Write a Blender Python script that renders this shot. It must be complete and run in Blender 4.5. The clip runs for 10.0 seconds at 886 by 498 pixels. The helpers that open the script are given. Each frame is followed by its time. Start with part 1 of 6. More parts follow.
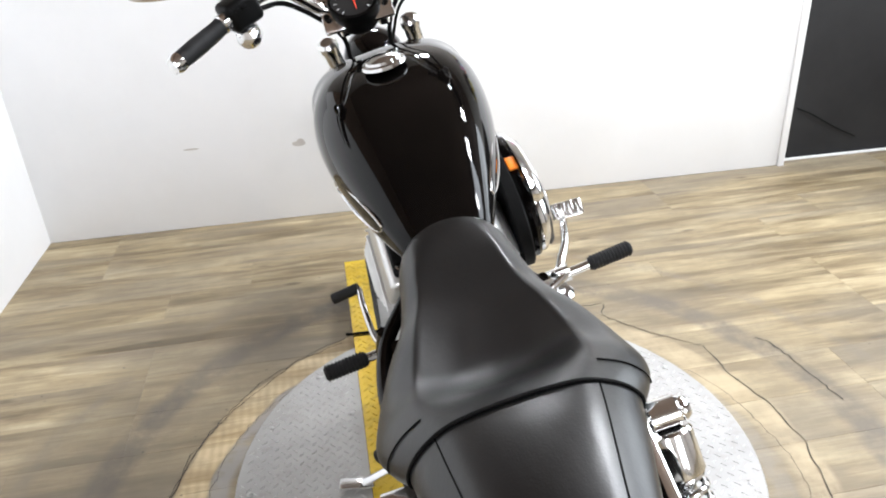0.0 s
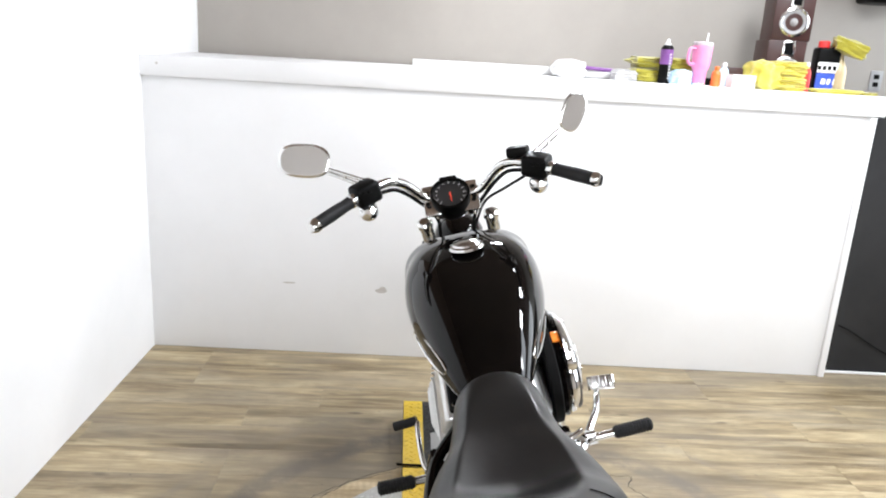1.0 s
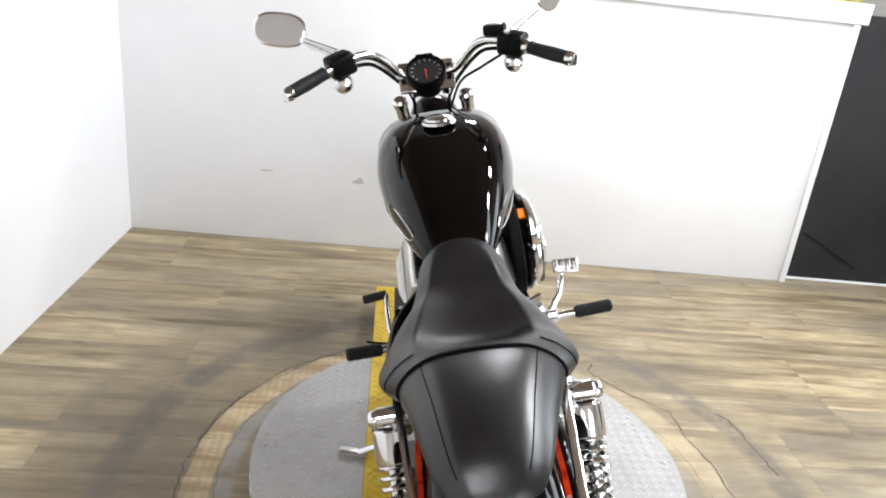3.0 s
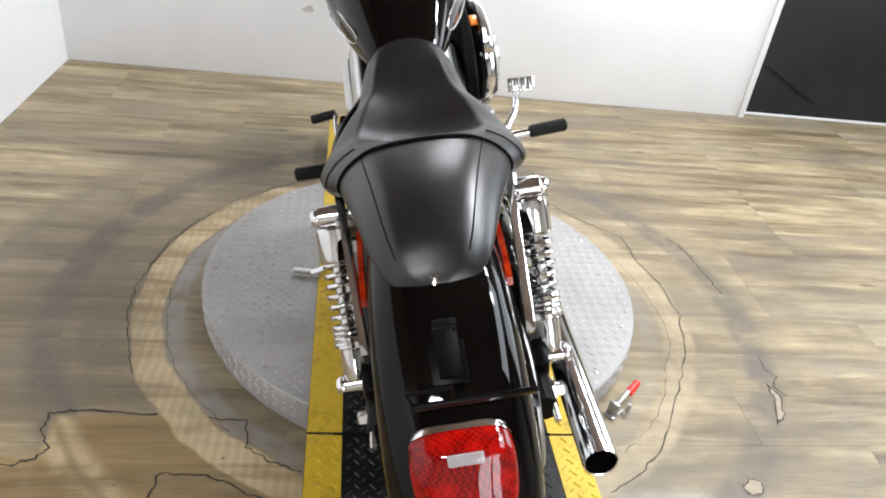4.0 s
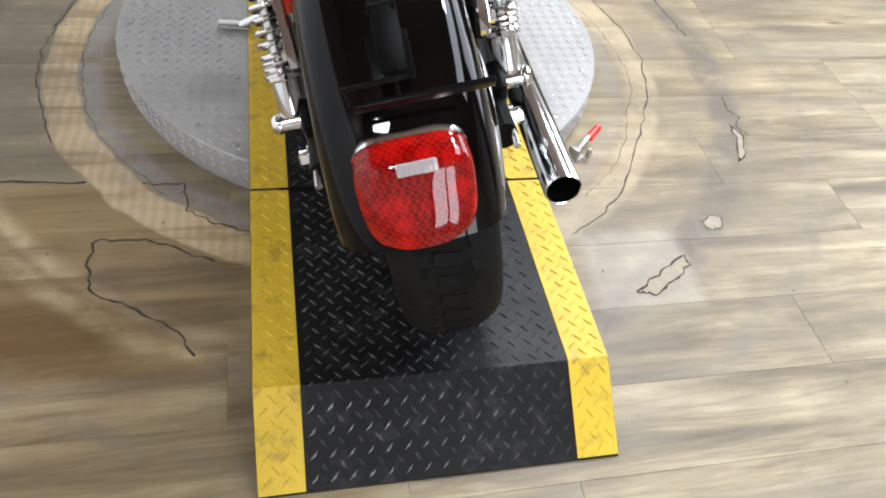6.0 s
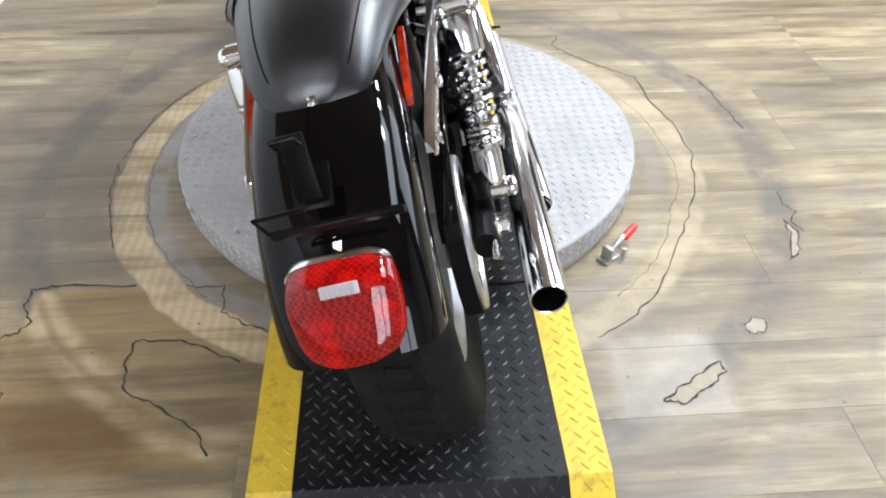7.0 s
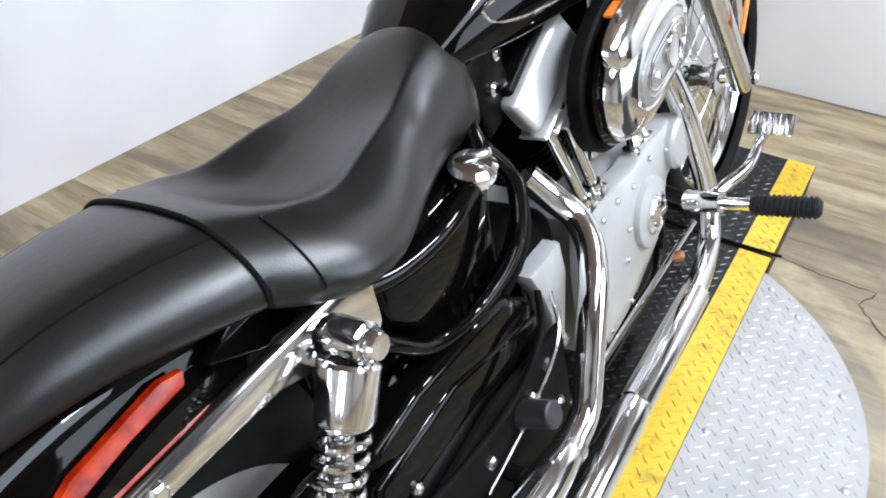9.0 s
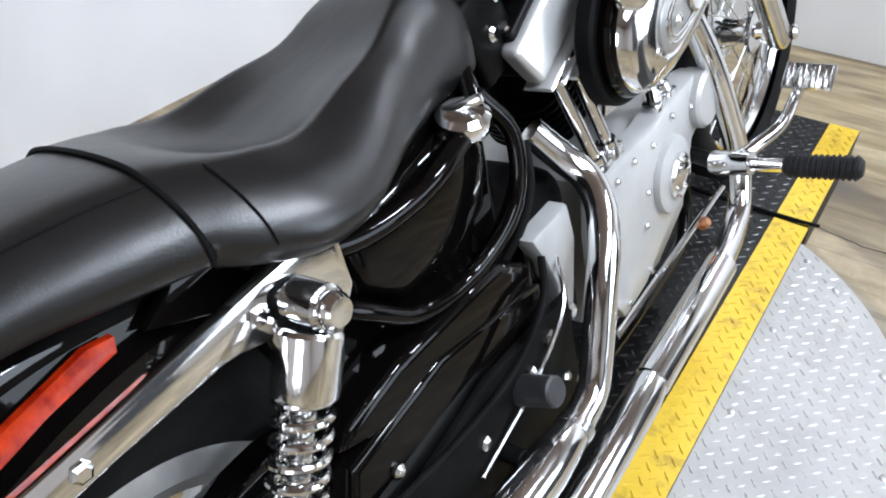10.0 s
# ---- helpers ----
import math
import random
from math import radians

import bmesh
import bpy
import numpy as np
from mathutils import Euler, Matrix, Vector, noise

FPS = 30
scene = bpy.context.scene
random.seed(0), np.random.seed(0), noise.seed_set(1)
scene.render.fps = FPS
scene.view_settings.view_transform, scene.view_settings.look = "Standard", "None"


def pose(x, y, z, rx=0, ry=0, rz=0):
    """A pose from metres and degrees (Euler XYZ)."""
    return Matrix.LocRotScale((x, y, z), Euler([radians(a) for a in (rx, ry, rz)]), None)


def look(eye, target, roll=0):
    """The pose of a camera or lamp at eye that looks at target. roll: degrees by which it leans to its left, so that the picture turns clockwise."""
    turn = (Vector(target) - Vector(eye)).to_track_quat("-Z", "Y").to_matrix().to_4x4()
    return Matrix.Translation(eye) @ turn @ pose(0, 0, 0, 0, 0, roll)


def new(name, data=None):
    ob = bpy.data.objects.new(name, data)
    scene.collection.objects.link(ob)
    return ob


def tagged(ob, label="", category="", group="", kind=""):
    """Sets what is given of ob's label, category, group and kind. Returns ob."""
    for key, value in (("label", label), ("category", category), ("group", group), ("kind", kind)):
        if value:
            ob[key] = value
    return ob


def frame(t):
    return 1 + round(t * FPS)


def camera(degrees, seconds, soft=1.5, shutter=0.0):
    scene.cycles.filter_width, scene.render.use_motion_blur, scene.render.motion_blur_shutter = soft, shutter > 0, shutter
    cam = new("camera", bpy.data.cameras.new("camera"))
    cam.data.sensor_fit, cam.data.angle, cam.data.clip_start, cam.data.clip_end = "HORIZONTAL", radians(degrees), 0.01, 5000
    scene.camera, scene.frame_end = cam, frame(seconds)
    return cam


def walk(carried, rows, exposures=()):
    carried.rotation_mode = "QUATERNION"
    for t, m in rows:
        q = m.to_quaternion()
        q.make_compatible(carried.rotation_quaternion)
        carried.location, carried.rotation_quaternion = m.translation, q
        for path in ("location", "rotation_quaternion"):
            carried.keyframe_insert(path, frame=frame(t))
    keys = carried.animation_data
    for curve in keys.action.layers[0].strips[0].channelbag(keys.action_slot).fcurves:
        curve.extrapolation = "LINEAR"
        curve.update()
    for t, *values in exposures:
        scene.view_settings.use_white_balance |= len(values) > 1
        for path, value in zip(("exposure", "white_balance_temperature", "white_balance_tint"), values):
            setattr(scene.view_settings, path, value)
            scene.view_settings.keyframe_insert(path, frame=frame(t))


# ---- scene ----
# ---- camera ----
cam = camera(62.0, 10.0, soft=2.0)
PATH = [
    (0, (-0.355, -0.717, 1.408), (-0.09, 1.04, 0.488), -3.3),
    (0.3, (-0.373, -0.898, 1.424), (-0.157, 0.887, 0.547), -1.2),
    (0.5, (-0.387, -1.003, 1.475), (-0.195, 0.811, 0.657), 0.9),
    (0.8, (-0.392, -1.063, 1.533), (-0.242, 0.833, 0.914), 2.0),
    (1, (-0.398, -1.082, 1.559), (-0.285, 0.845, 1.032), 3.4),
    (1.5, (-0.392, -1.114, 1.577), (-0.288, 0.825, 1.097), 4.0),
    (2, (-0.393, -1.14, 1.568), (-0.28, 0.798, 1.088), 5.0),
    (2.2, (-0.395, -1.144, 1.557), (-0.283, 0.787, 1.047), 5.2),
    (3.3, (-0.345, -1.159, 1.44), (-0.137, 0.636, 0.583), 6.1),
    (3.5, (-0.333, -1.162, 1.416), (-0.105, 0.591, 0.48), 5.9),
    (4, (-0.315, -1.171, 1.363), (-0.025, 0.493, 0.292), 7.8),
    (4.5, (-0.309, -1.171, 1.304), (0.017, 0.378, 0.081), 9.1),
    (5, (-0.3, -1.154, 1.247), (0.054, 0.271, -0.111), 9.3),
    (5.5, (-0.298, -1.151, 1.209), (0.11, 0.174, -0.233), 10.5),
    (5.7, (-0.301, -1.143, 1.201), (0.124, 0.141, -0.273), 11.2),
    (6.8, (-0.132, -1.164, 1.219), (0.079, 0.23, -0.199), -0.0),
    (7, (-0.069, -1.152, 1.252), (0.031, 0.333, -0.083), 0.1),
    (7.2, (0.041, -1.167, 1.289), (-0.022, 0.388, 0.033), 1.3),
    (7.5, (0.135, -1.107, 1.301), (-0.145, 0.455, 0.084), 1.8),
    (7.8, (0.191, -0.958, 1.287), (-0.22, 0.527, 0.013), 5.0),
    (8, (0.198, -0.85, 1.295), (-0.228, 0.611, -0.002), 4.7),
    (8.2, (0.236, -0.76, 1.298), (-0.181, 0.702, -0.001), 4.0),
    (8.5, (0.274, -0.636, 1.27), (-0.305, 0.77, -0.029), 0.8),
    (8.8, (0.348, -0.483, 1.283), (-0.412, 0.903, 0.058), 1.2),
    (9, (0.373, -0.39, 1.265), (-0.489, 0.923, 0.026), -0.2),
    (9.2, (0.4, -0.326, 1.256), (-0.468, 0.997, 0.033), -0.6),
    (9.5, (0.43, -0.273, 1.237), (-0.45, 1.028, -0.001), -2.5),
    (10, (0.387, -0.313, 1.194), (-0.533, 0.913, -0.091), -2.3),
]
EXPOSURES = [(0.0, -0.04, 6300, 10), (2.2, -0.2, 6350, 10), (3.3, -0.2, 6350, 10), (4.5, -0.27, 6280, 10), (5.7, -0.2, 6200, 10), (7.0, -0.06, 5950, 10), (8.0, -0.08, 5850, 10), (9.0, -0.27, 5900, 10), (10.0, -0.38, 5900, 10)]
walk(cam, [(t, look(eye, target, roll)) for t, eye, target, roll in PATH], EXPOSURES)

# ---- world and light ----
world = bpy.data.worlds.new("studio_world")
scene.world = world
world.use_nodes = True
world.node_tree.nodes["Background"].inputs[0].default_value = (0.9, 0.95, 1.0, 1)
world.node_tree.nodes["Background"].inputs[1].default_value = 0.1


def area_lamp(name, eye, target, w, h, watts, colour=(0.97, 0.98, 1.0)):
    data = bpy.data.lights.new(name, "AREA")
    data.shape, data.size, data.size_y, data.energy, data.color = "RECTANGLE", w, h, watts, colour
    ob = new(name, data)
    ob.matrix_world = look(eye, target)
    return ob


LAMPS = [
    ("wall_lamp_front", (0.05, 3.2, 2.55), (-0.2, 1.0, 0.3), 0.40, 0.13, 26),
    ("track_lamp_a", (1.35, 1.7, 2.95), (-0.6, 1.4, 0.0), 0.26, 0.26, 44),
    ("track_lamp_b", (1.35, 1.1, 2.95), (-0.4, 0.9, 0.3), 0.26, 0.26, 38),
    ("track_lamp_c", (1.40, 0.4, 2.95), (-0.4, 0.6, 0.3), 0.26, 0.26, 26),
    ("ceiling_panel", (2.0, -0.1, 3.12), (1.5, -0.1, 0.0), 2.4, 1.0, 104, (0.90, 0.95, 1.0)),
    # added fill lamp, out of view: brightens the turntable's left half and left floor
    ("track_lamp_e", (-1.25, -2.3, 2.95), (-0.4, 0.3, 0.0), 0.26, 0.26, 40),
    ("window_daylight", (4.13, 2.0, 2.0), (0.0, 1.6, 1.0), 3.0, 2.2, 150, (0.91, 0.96, 1.0)),
    ("door_daylight_a", (0.61, -3.46, 1.1), (0.7, 0.0, 0.7), 0.58, 1.85, 34),
    ("door_daylight_b", (1.29, -3.46, 1.1), (1.1, 0.0, 0.7), 0.58, 1.85, 34),
]
for row in LAMPS:
    area_lamp(*row)

# ---- materials ----
class Mat:
    """A small wrapper round one node material."""

    def __init__(self, name, colour=(0.5, 0.5, 0.5), rough=0.5, metal=0.0, **more):
        self.m = bpy.data.materials.new(name)
        self.m.use_nodes = True
        self.t = self.m.node_tree
        self.p = self.t.nodes["Principled BSDF"]
        self.p.inputs["Base Color"].default_value = (*colour, 1)
        self.p.inputs["Roughness"].default_value = rough
        self.p.inputs["Metallic"].default_value = metal
        for key, value in more.items():
            self.p.inputs[key.replace("_", " ")].default_value = value
        self.coord = None

    def node(self, kind, **values):
        n = self.t.nodes.new(kind)
        for key, value in values.items():
            n.inputs[key.replace("_", " ")].default_value = value
        return n

    def link(self, a, b):
        self.t.links.new(a, b)
        return b

    def place(self, which="Object", scale=(1, 1, 1)):
        c = self.node("ShaderNodeTexCoord")
        mp = self.node("ShaderNodeMapping")
        mp.inputs["Scale"].default_value = scale
        self.link(c.outputs[which], mp.inputs["Vector"])
        return mp.outputs["Vector"]

    def noise(self, scale, detail=4.0, rough=0.55, vec=None, stretch=(1, 1, 1)):
        n = self.node("ShaderNodeTexNoise", Scale=scale, Detail=detail, Roughness=rough)
        self.link(vec if vec is not None else self.place(scale=stretch), n.inputs["Vector"])
        return n.outputs["Fac"]

    def ramp(self, fac, stops):
        r = self.node("ShaderNodeValToRGB")
        els = r.color_ramp.elements
        while len(els) < len(stops):
            els.new(0.5)
        for e, (pos, col) in zip(els, stops):
            e.position = pos
            e.color = (*col, 1) if not isinstance(col, (int, float)) else (col, col, col, 1)
        self.link(fac, r.inputs["Fac"])
        return r.outputs["Color"]

    def mix(self, fac, a, b, mode="MIX"):
        n = self.node("ShaderNodeMix")
        n.data_type, n.blend_type = "RGBA", mode
        if hasattr(fac, "links"):
            self.link(fac, n.inputs[0])
        else:
            n.inputs[0].default_value = fac
        for i, v in ((6, a), (7, b)):
            s = n.inputs[i]
            if hasattr(v, "links"):
                self.link(v, s)
            elif isinstance(v, (int, float)):
                s.default_value = (v, v, v, 1)
            else:
                s.default_value = (*v, 1)
        return n.outputs[2]

    def math(self, op, a, b=0.0):
        n = self.node("ShaderNodeMath")
        n.operation = op
        for i, v in enumerate((a, b)):
            if hasattr(v, "links"):
                self.link(v, n.inputs[i])
            else:
                n.inputs[i].default_value = v
        return n.outputs[0]

    def colour(self, out):
        self.link(out, self.p.inputs["Base Color"])
        return self

    def rough(self, fac, lo, hi):
        n = self.node("ShaderNodeMapRange", To_Min=lo, To_Max=hi)
        self.link(fac, n.inputs["Value"])
        self.link(n.outputs[0], self.p.inputs["Roughness"])
        return self

    def bump(self, fac, strength=0.2, dist=0.002):
        b = self.node("ShaderNodeBump", Strength=strength, Distance=dist)
        self.link(fac, b.inputs["Height"])
        self.link(b.outputs[0], self.p.inputs["Normal"])
        return self


def worn(name, a, b, rough=(0.4, 0.6), scale=8.0, metal=0.0, bump=0.1, fine=180.0, dist=0.001, **more):
    """Two tones in soft patches, with a fine grain in the relief and the gloss."""
    m = Mat(name, a, rough[0], metal, **more)
    n = m.noise(scale)
    m.colour(m.ramp(n, [(0.35, a), (0.68, b)]))
    m.rough(m.noise(scale * 2.3), *rough)
    if bump:
        m.bump(m.noise(fine, 3.0), bump, dist)
    return m.m


CHROME = worn("chrome", (0.74, 0.74, 0.74), (0.82, 0.82, 0.82), (0.07, 0.15), 14, 1.0, 0.02)
CHROME_DULL = worn("dull_chrome", (0.62, 0.62, 0.61), (0.75, 0.75, 0.74), (0.14, 0.28), 20, 1.0, 0.04)
POLISHED = worn("polished_alloy", (0.66, 0.66, 0.65), (0.76, 0.76, 0.75), (0.24, 0.38), 18, 0.65, 0.06, 300)
ALLOY = worn("cast_alloy", (0.42, 0.42, 0.41), (0.52, 0.52, 0.51), (0.32, 0.45), 25, 0.85, 0.15, 400)
SILVER = worn("silver_paint", (0.40, 0.40, 0.395), (0.47, 0.47, 0.46), (0.34, 0.46), 12, 0.25, 0.08, 500)
GLOSS = worn("black_gloss_paint", (0.0016, 0.0014, 0.0013), (0.0028, 0.0022, 0.002), (0.02, 0.05), 9, 0.0, 0.0, Specular_IOR_Level=0.22)
SATIN = worn("satin_black", (0.0018, 0.0018, 0.0018), (0.0035, 0.0035, 0.0035), (0.28, 0.45), 20, 0.0, 0.12, 300, Specular_IOR_Level=0.10)
MATT = worn("matt_black", (0.002, 0.002, 0.002), (0.005, 0.005, 0.005), (0.55, 0.75), 20, 0.0, 0.2, 220, Specular_IOR_Level=0.08)
RUBBER = worn("tyre_rubber", (0.005, 0.005, 0.005), (0.011, 0.011, 0.0107), (0.62, 0.82), 16, 0.0, 0.25, 260, Specular_IOR_Level=0.10)
GRIP = worn("grip_rubber", (0.007, 0.007, 0.0075), (0.015, 0.015, 0.0155), (0.5, 0.7), 30, 0.0, 0.2, 300, Specular_IOR_Level=0.25)


def red_lens():
    """Opaque moulded red plastic: fine prisms, with the shaded depths between the cells painted into the colour."""
    m = Mat("red_lens", (0.3, 0.003, 0.003), 0.03, 0.0, Specular_IOR_Level=0.42)
    c = m.node("ShaderNodeTexChecker", Scale=210.0)
    m.link(m.place(), c.inputs["Vector"])
    v = m.node("ShaderNodeTexVoronoi", Scale=34.0)
    m.link(m.place(), v.inputs["Vector"])
    depth = m.ramp(v.outputs["Distance"], [(0.15, (0.42, 0.004, 0.002)), (0.42, (0.20, 0.0016, 0.0012)), (0.62, (0.05, 0.0006, 0.0006))])
    cells = m.mix(c.outputs["Fac"], (0.20, 0.0014, 0.0012), (0.50, 0.007, 0.003))
    m.colour(m.mix(0.55, cells, depth))
    m.rough(m.noise(20.0), 0.015, 0.04)
    return m.m


RED = red_lens()
AMBER = worn("amber_reflector", (0.85, 0.20, 0.02), (0.95, 0.28, 0.03), (0.12, 0.2), 30, 0.0, 0.2, 900)
REFLECT = worn("red_reflector", (0.20, 0.006, 0.001), (0.46, 0.032, 0.003), (0.06, 0.14), 55, 0.0, 0.25, 700)
GREYMETAL = worn("grey_metal", (0.05, 0.05, 0.053), (0.085, 0.085, 0.09), (0.4, 0.55), 20, 0.7, 0.1)
BRASS = worn("copper_fitting", (0.45, 0.20, 0.10), (0.6, 0.3, 0.16), (0.3, 0.4), 40, 0.9, 0.1)
CLEAR = Mat("clear_lens", (0.42, 0.38, 0.38), 0.12).m
WHITE_INK = Mat("white_ink", (0.8, 0.8, 0.8), 0.5).m
RED_INK = Mat("orange_needle", (0.9, 0.06, 0.02), 0.4).m
DIAL = worn("dial_face", (0.012, 0.012, 0.013), (0.02, 0.02, 0.02), (0.3, 0.4), 20, 0, 0)
MIRROR = worn("mirror_glass", (0.86, 0.87, 0.88), (0.88, 0.89, 0.9), (0.01, 0.03), 5, 1.0, 0)


def leather():
    m = Mat("seat_vinyl", (0.02, 0.02, 0.02), 0.4)
    n = m.noise(7.0)
    m.colour(m.ramp(n, [(0.3, (0.0025, 0.0025, 0.0027)), (0.7, (0.006, 0.0058, 0.0057))]))
    m.rough(m.noise(11.0), 0.28, 0.42)
    m.p.inputs["Specular IOR Level"].default_value = 0.64
    v = m.node("ShaderNodeTexVoronoi", Scale=420.0)
    m.link(m.place(), v.inputs["Vector"])
    creases = m.noise(16.0, 5.0, 0.6, stretch=(1.0, 0.6, 1.0))
    m.bump(m.math("ADD", m.math("MULTIPLY", v.outputs["Distance"], 0.12), m.math("MULTIPLY", creases, 1.6)), 0.32, 0.0022)
    return m.m


LEATHER = leather()

# ---- mesh helpers ----


def smooth(me, angle=35):
    for f in me.polygons:
        f.use_smooth = True
    me.set_sharp_from_angle(angle=radians(angle))


def to_mesh(name, bm, material, angle=35):
    me = bpy.data.meshes.new(name)
    bm.normal_update()
    bm.to_mesh(me)
    bm.free()
    for mat in material if isinstance(material, (list, tuple)) else [material]:
        me.materials.append(mat)
    smooth(me, angle)
    return me


def part(name, bm, material, parent=None, label="", angle=35):
    ob = new(name, to_mesh(name, bm, material, angle))
    if parent is not None:
        ob.parent = parent
    if label:
        tagged(ob, label)
    return ob


def thing(name, label, category, group="", at=None, kind=""):
    ob = new(name)
    ob.empty_display_size = 0.05
    if at is not None:
        ob.matrix_world = at
    return tagged(ob, label, category, group, kind)


def mesh_thing(name, bm, material, label, category="", group="", kind="", angle=35):
    return tagged(part(name, bm, material, None, label, angle), label, category, group, kind)


def box(sx, sy, sz, at=(0, 0, 0), rot=(0, 0, 0), bevel=0.0, segs=2, bm=None):
    out = bm or bmesh.new()
    b = bmesh.new()
    bmesh.ops.create_cube(b, size=1.0, matrix=Matrix.Diagonal((sx, sy, sz, 1)))
    if bevel:
        bmesh.ops.bevel(b, geom=b.edges[:], offset=min(bevel, 0.49 * min(sx, sy, sz)), segments=segs, profile=0.5, affect="EDGES")
    bmesh.ops.transform(b, matrix=pose(*at, *rot), verts=b.verts)
    return merge(out, b)


def merge(out, b):
    tmp = bpy.data.meshes.new("tmp")
    b.to_mesh(tmp)
    b.free()
    out.from_mesh(tmp)
    bpy.data.meshes.remove(tmp)
    return out


def along(p0, p1):
    """The pose at p0 whose z points at p1."""
    d = Vector(p1) - Vector(p0)
    return Matrix.Translation(p0) @ d.to_track_quat("Z", "Y").to_matrix().to_4x4(), d.length


def lathe(profile, p0=(0, 0, 0), p1=(0, 0, 1), segs=32, closed=False, bm=None):
    """Turns (radius, height) pairs about the line from p0 towards p1."""
    out = bm or bmesh.new()
    m, _ = along(p0, p1)
    rings = []
    for r, h in profile:
        if r < 1e-6:
            rings.append([out.verts.new(m @ Vector((0, 0, h)))])
        else:
            rings.append([out.verts.new(m @ Vector((r * math.cos(a), r * math.sin(a), h))) for a in np.linspace(0, 2 * math.pi, segs, endpoint=False)])
    pairs = list(zip(rings, rings[1:])) + ([(rings[-1], rings[0])] if closed else [])
    for a, b in pairs:
        for i in range(segs):
            j = (i + 1) % segs
            if len(a) == 1 and len(b) == 1:
                continue
            if len(a) == 1:
                out.faces.new((a[0], b[j], b[i]))
            elif len(b) == 1:
                out.faces.new((a[i], a[j], b[0]))
            else:
                out.faces.new((a[i], a[j], b[j], b[i]))
    return out


def rod(p0, p1, r, r1=None, segs=20, bevel=0.0, bm=None):
    r1 = r if r1 is None else r1
    n = (Vector(p1) - Vector(p0)).length
    c = min(bevel or 0.12 * min(r, r1), n / 3)
    return lathe([(0, 0), (r - c, 0), (r, c), (r1, n - c), (r1 - c, n), (0, n)], p0, p1, segs, bm=bm)


def smooth_path(points, n=8):
    """Points on a Catmull-Rom curve through those given."""
    p = [Vector(q) for q in points]
    p = [2 * p[0] - p[1], *p, 2 * p[-1] - p[-2]]
    out = []
    for i in range(1, len(p) - 2):
        for k in range(n):
            t = k / n
            a, b, c, d = p[i - 1 : i + 3]
            out.append(0.5 * (2 * b + (c - a) * t + (2 * a - 5 * b + 4 * c - d) * t * t + (3 * b - a - 3 * c + d) * t ** 3))
    return out + [p[-2]]


def tube(points, r, segs=14, n=8, cap=True, bm=None, closed=False, flat=1.0, curve=True):
    """A round tube along a smooth curve; r is a radius or a function of the way from 0 to 1."""
    out = bm or bmesh.new()
    path = smooth_path(points, n) if curve else [Vector(q) for q in points]
    up = Vector((0.02, 0.01, 1)).normalized()
    rings = []
    side = None
    for i, q in enumerate(path):
        d = (path[min(i + 1, len(path) - 1)] - path[max(i - 1, 0)]).normalized()
        side = (d.cross(up) if side is None else side - d * side.dot(d)).normalized()
        nrm = side.cross(d)
        rr = r(i / (len(path) - 1)) if callable(r) else r
        rings.append([out.verts.new(q + side * rr * math.cos(a) + nrm * rr * flat * math.sin(a)) for a in np.linspace(0, 2 * math.pi, segs, endpoint=False)])
    for a, b in zip(rings, rings[1:]):
        for i in range(segs):
            out.faces.new((a[i], a[(i + 1) % segs], b[(i + 1) % segs], b[i]))
    if cap:
        out.faces.new(rings[0][::-1])
        out.faces.new(rings[-1])
    return out


def loft(rings, cap=True, closed=True, bm=None):
    """Skins rings of points of one length."""
    out = bm or bmesh.new()
    vs = [[out.verts.new(p) for p in ring] for ring in rings]
    n = len(vs[0])
    for a, b in zip(vs, vs[1:]):
        for i in range(n if closed else n - 1):
            j = (i + 1) % n
            out.faces.new((a[i], a[j], b[j], b[i]))
    if cap:
        out.faces.new(vs[0][::-1])
        out.faces.new(vs[-1])
    bmesh.ops.recalc_face_normals(out, faces=out.faces[:])
    return out


def plate(outline, depth, m=None, bevel=0.0, segs=2, bm=None):
    """A flat outline in x, y, raised along z, then moved by m."""
    out = bm or bmesh.new()
    b = bmesh.new()
    f = b.faces.new([b.verts.new((x, y, 0)) for x, y in outline])
    top = bmesh.ops.extrude_face_region(b, geom=[f])
    bmesh.ops.translate(b, vec=(0, 0, depth), verts=[v for v in top["geom"] if isinstance(v, bmesh.types.BMVert)])
    bmesh.ops.recalc_face_normals(b, faces=b.faces[:])
    if bevel:
        edges = [e for e in b.edges if abs(e.verts[0].co.z - e.verts[1].co.z) < 1e-6 and e.verts[0].co.z > depth / 2]
        bmesh.ops.bevel(b, geom=edges, offset=bevel, segments=segs, profile=0.5, affect="EDGES")
    if m is not None:
        bmesh.ops.transform(b, matrix=m, verts=b.verts)
    return merge(out, b)


def oval(a, b, n=32, power=2.0, cx=0.0, cy=0.0):
    out = []
    for t in np.linspace(0, 2 * math.pi, n, endpoint=False):
        c, s = math.cos(t), math.sin(t)
        out.append((cx + a * math.copysign(abs(c) ** (2 / power), c), cy + b * math.copysign(abs(s) ** (2 / power), s)))
    return out


def spring(p0, p1, radius, wire, turns, segs=10, per=18, bm=None):
    m, n = along(p0, p1)
    pts = []
    for i in range(int(turns * per) + 1):
        a = 2 * math.pi * i / per
        pts.append(m @ Vector((radius * math.cos(a), radius * math.sin(a), n * i / (turns * per))))
    return tube(pts, wire, segs, curve=False, bm=bm)


SIDE = Matrix(((0, 0, 1, 0), (1, 0, 0, 0), (0, 1, 0, 0), (0, 0, 0, 1)))  # x, y of an outline become y, z; its depth becomes x

# ---- the room ----
DISC = (-0.048, 0.650)
DISC_R = 0.637
DECK_L, DECK_R, DECK_Z = -0.360, 0.275, 0.105


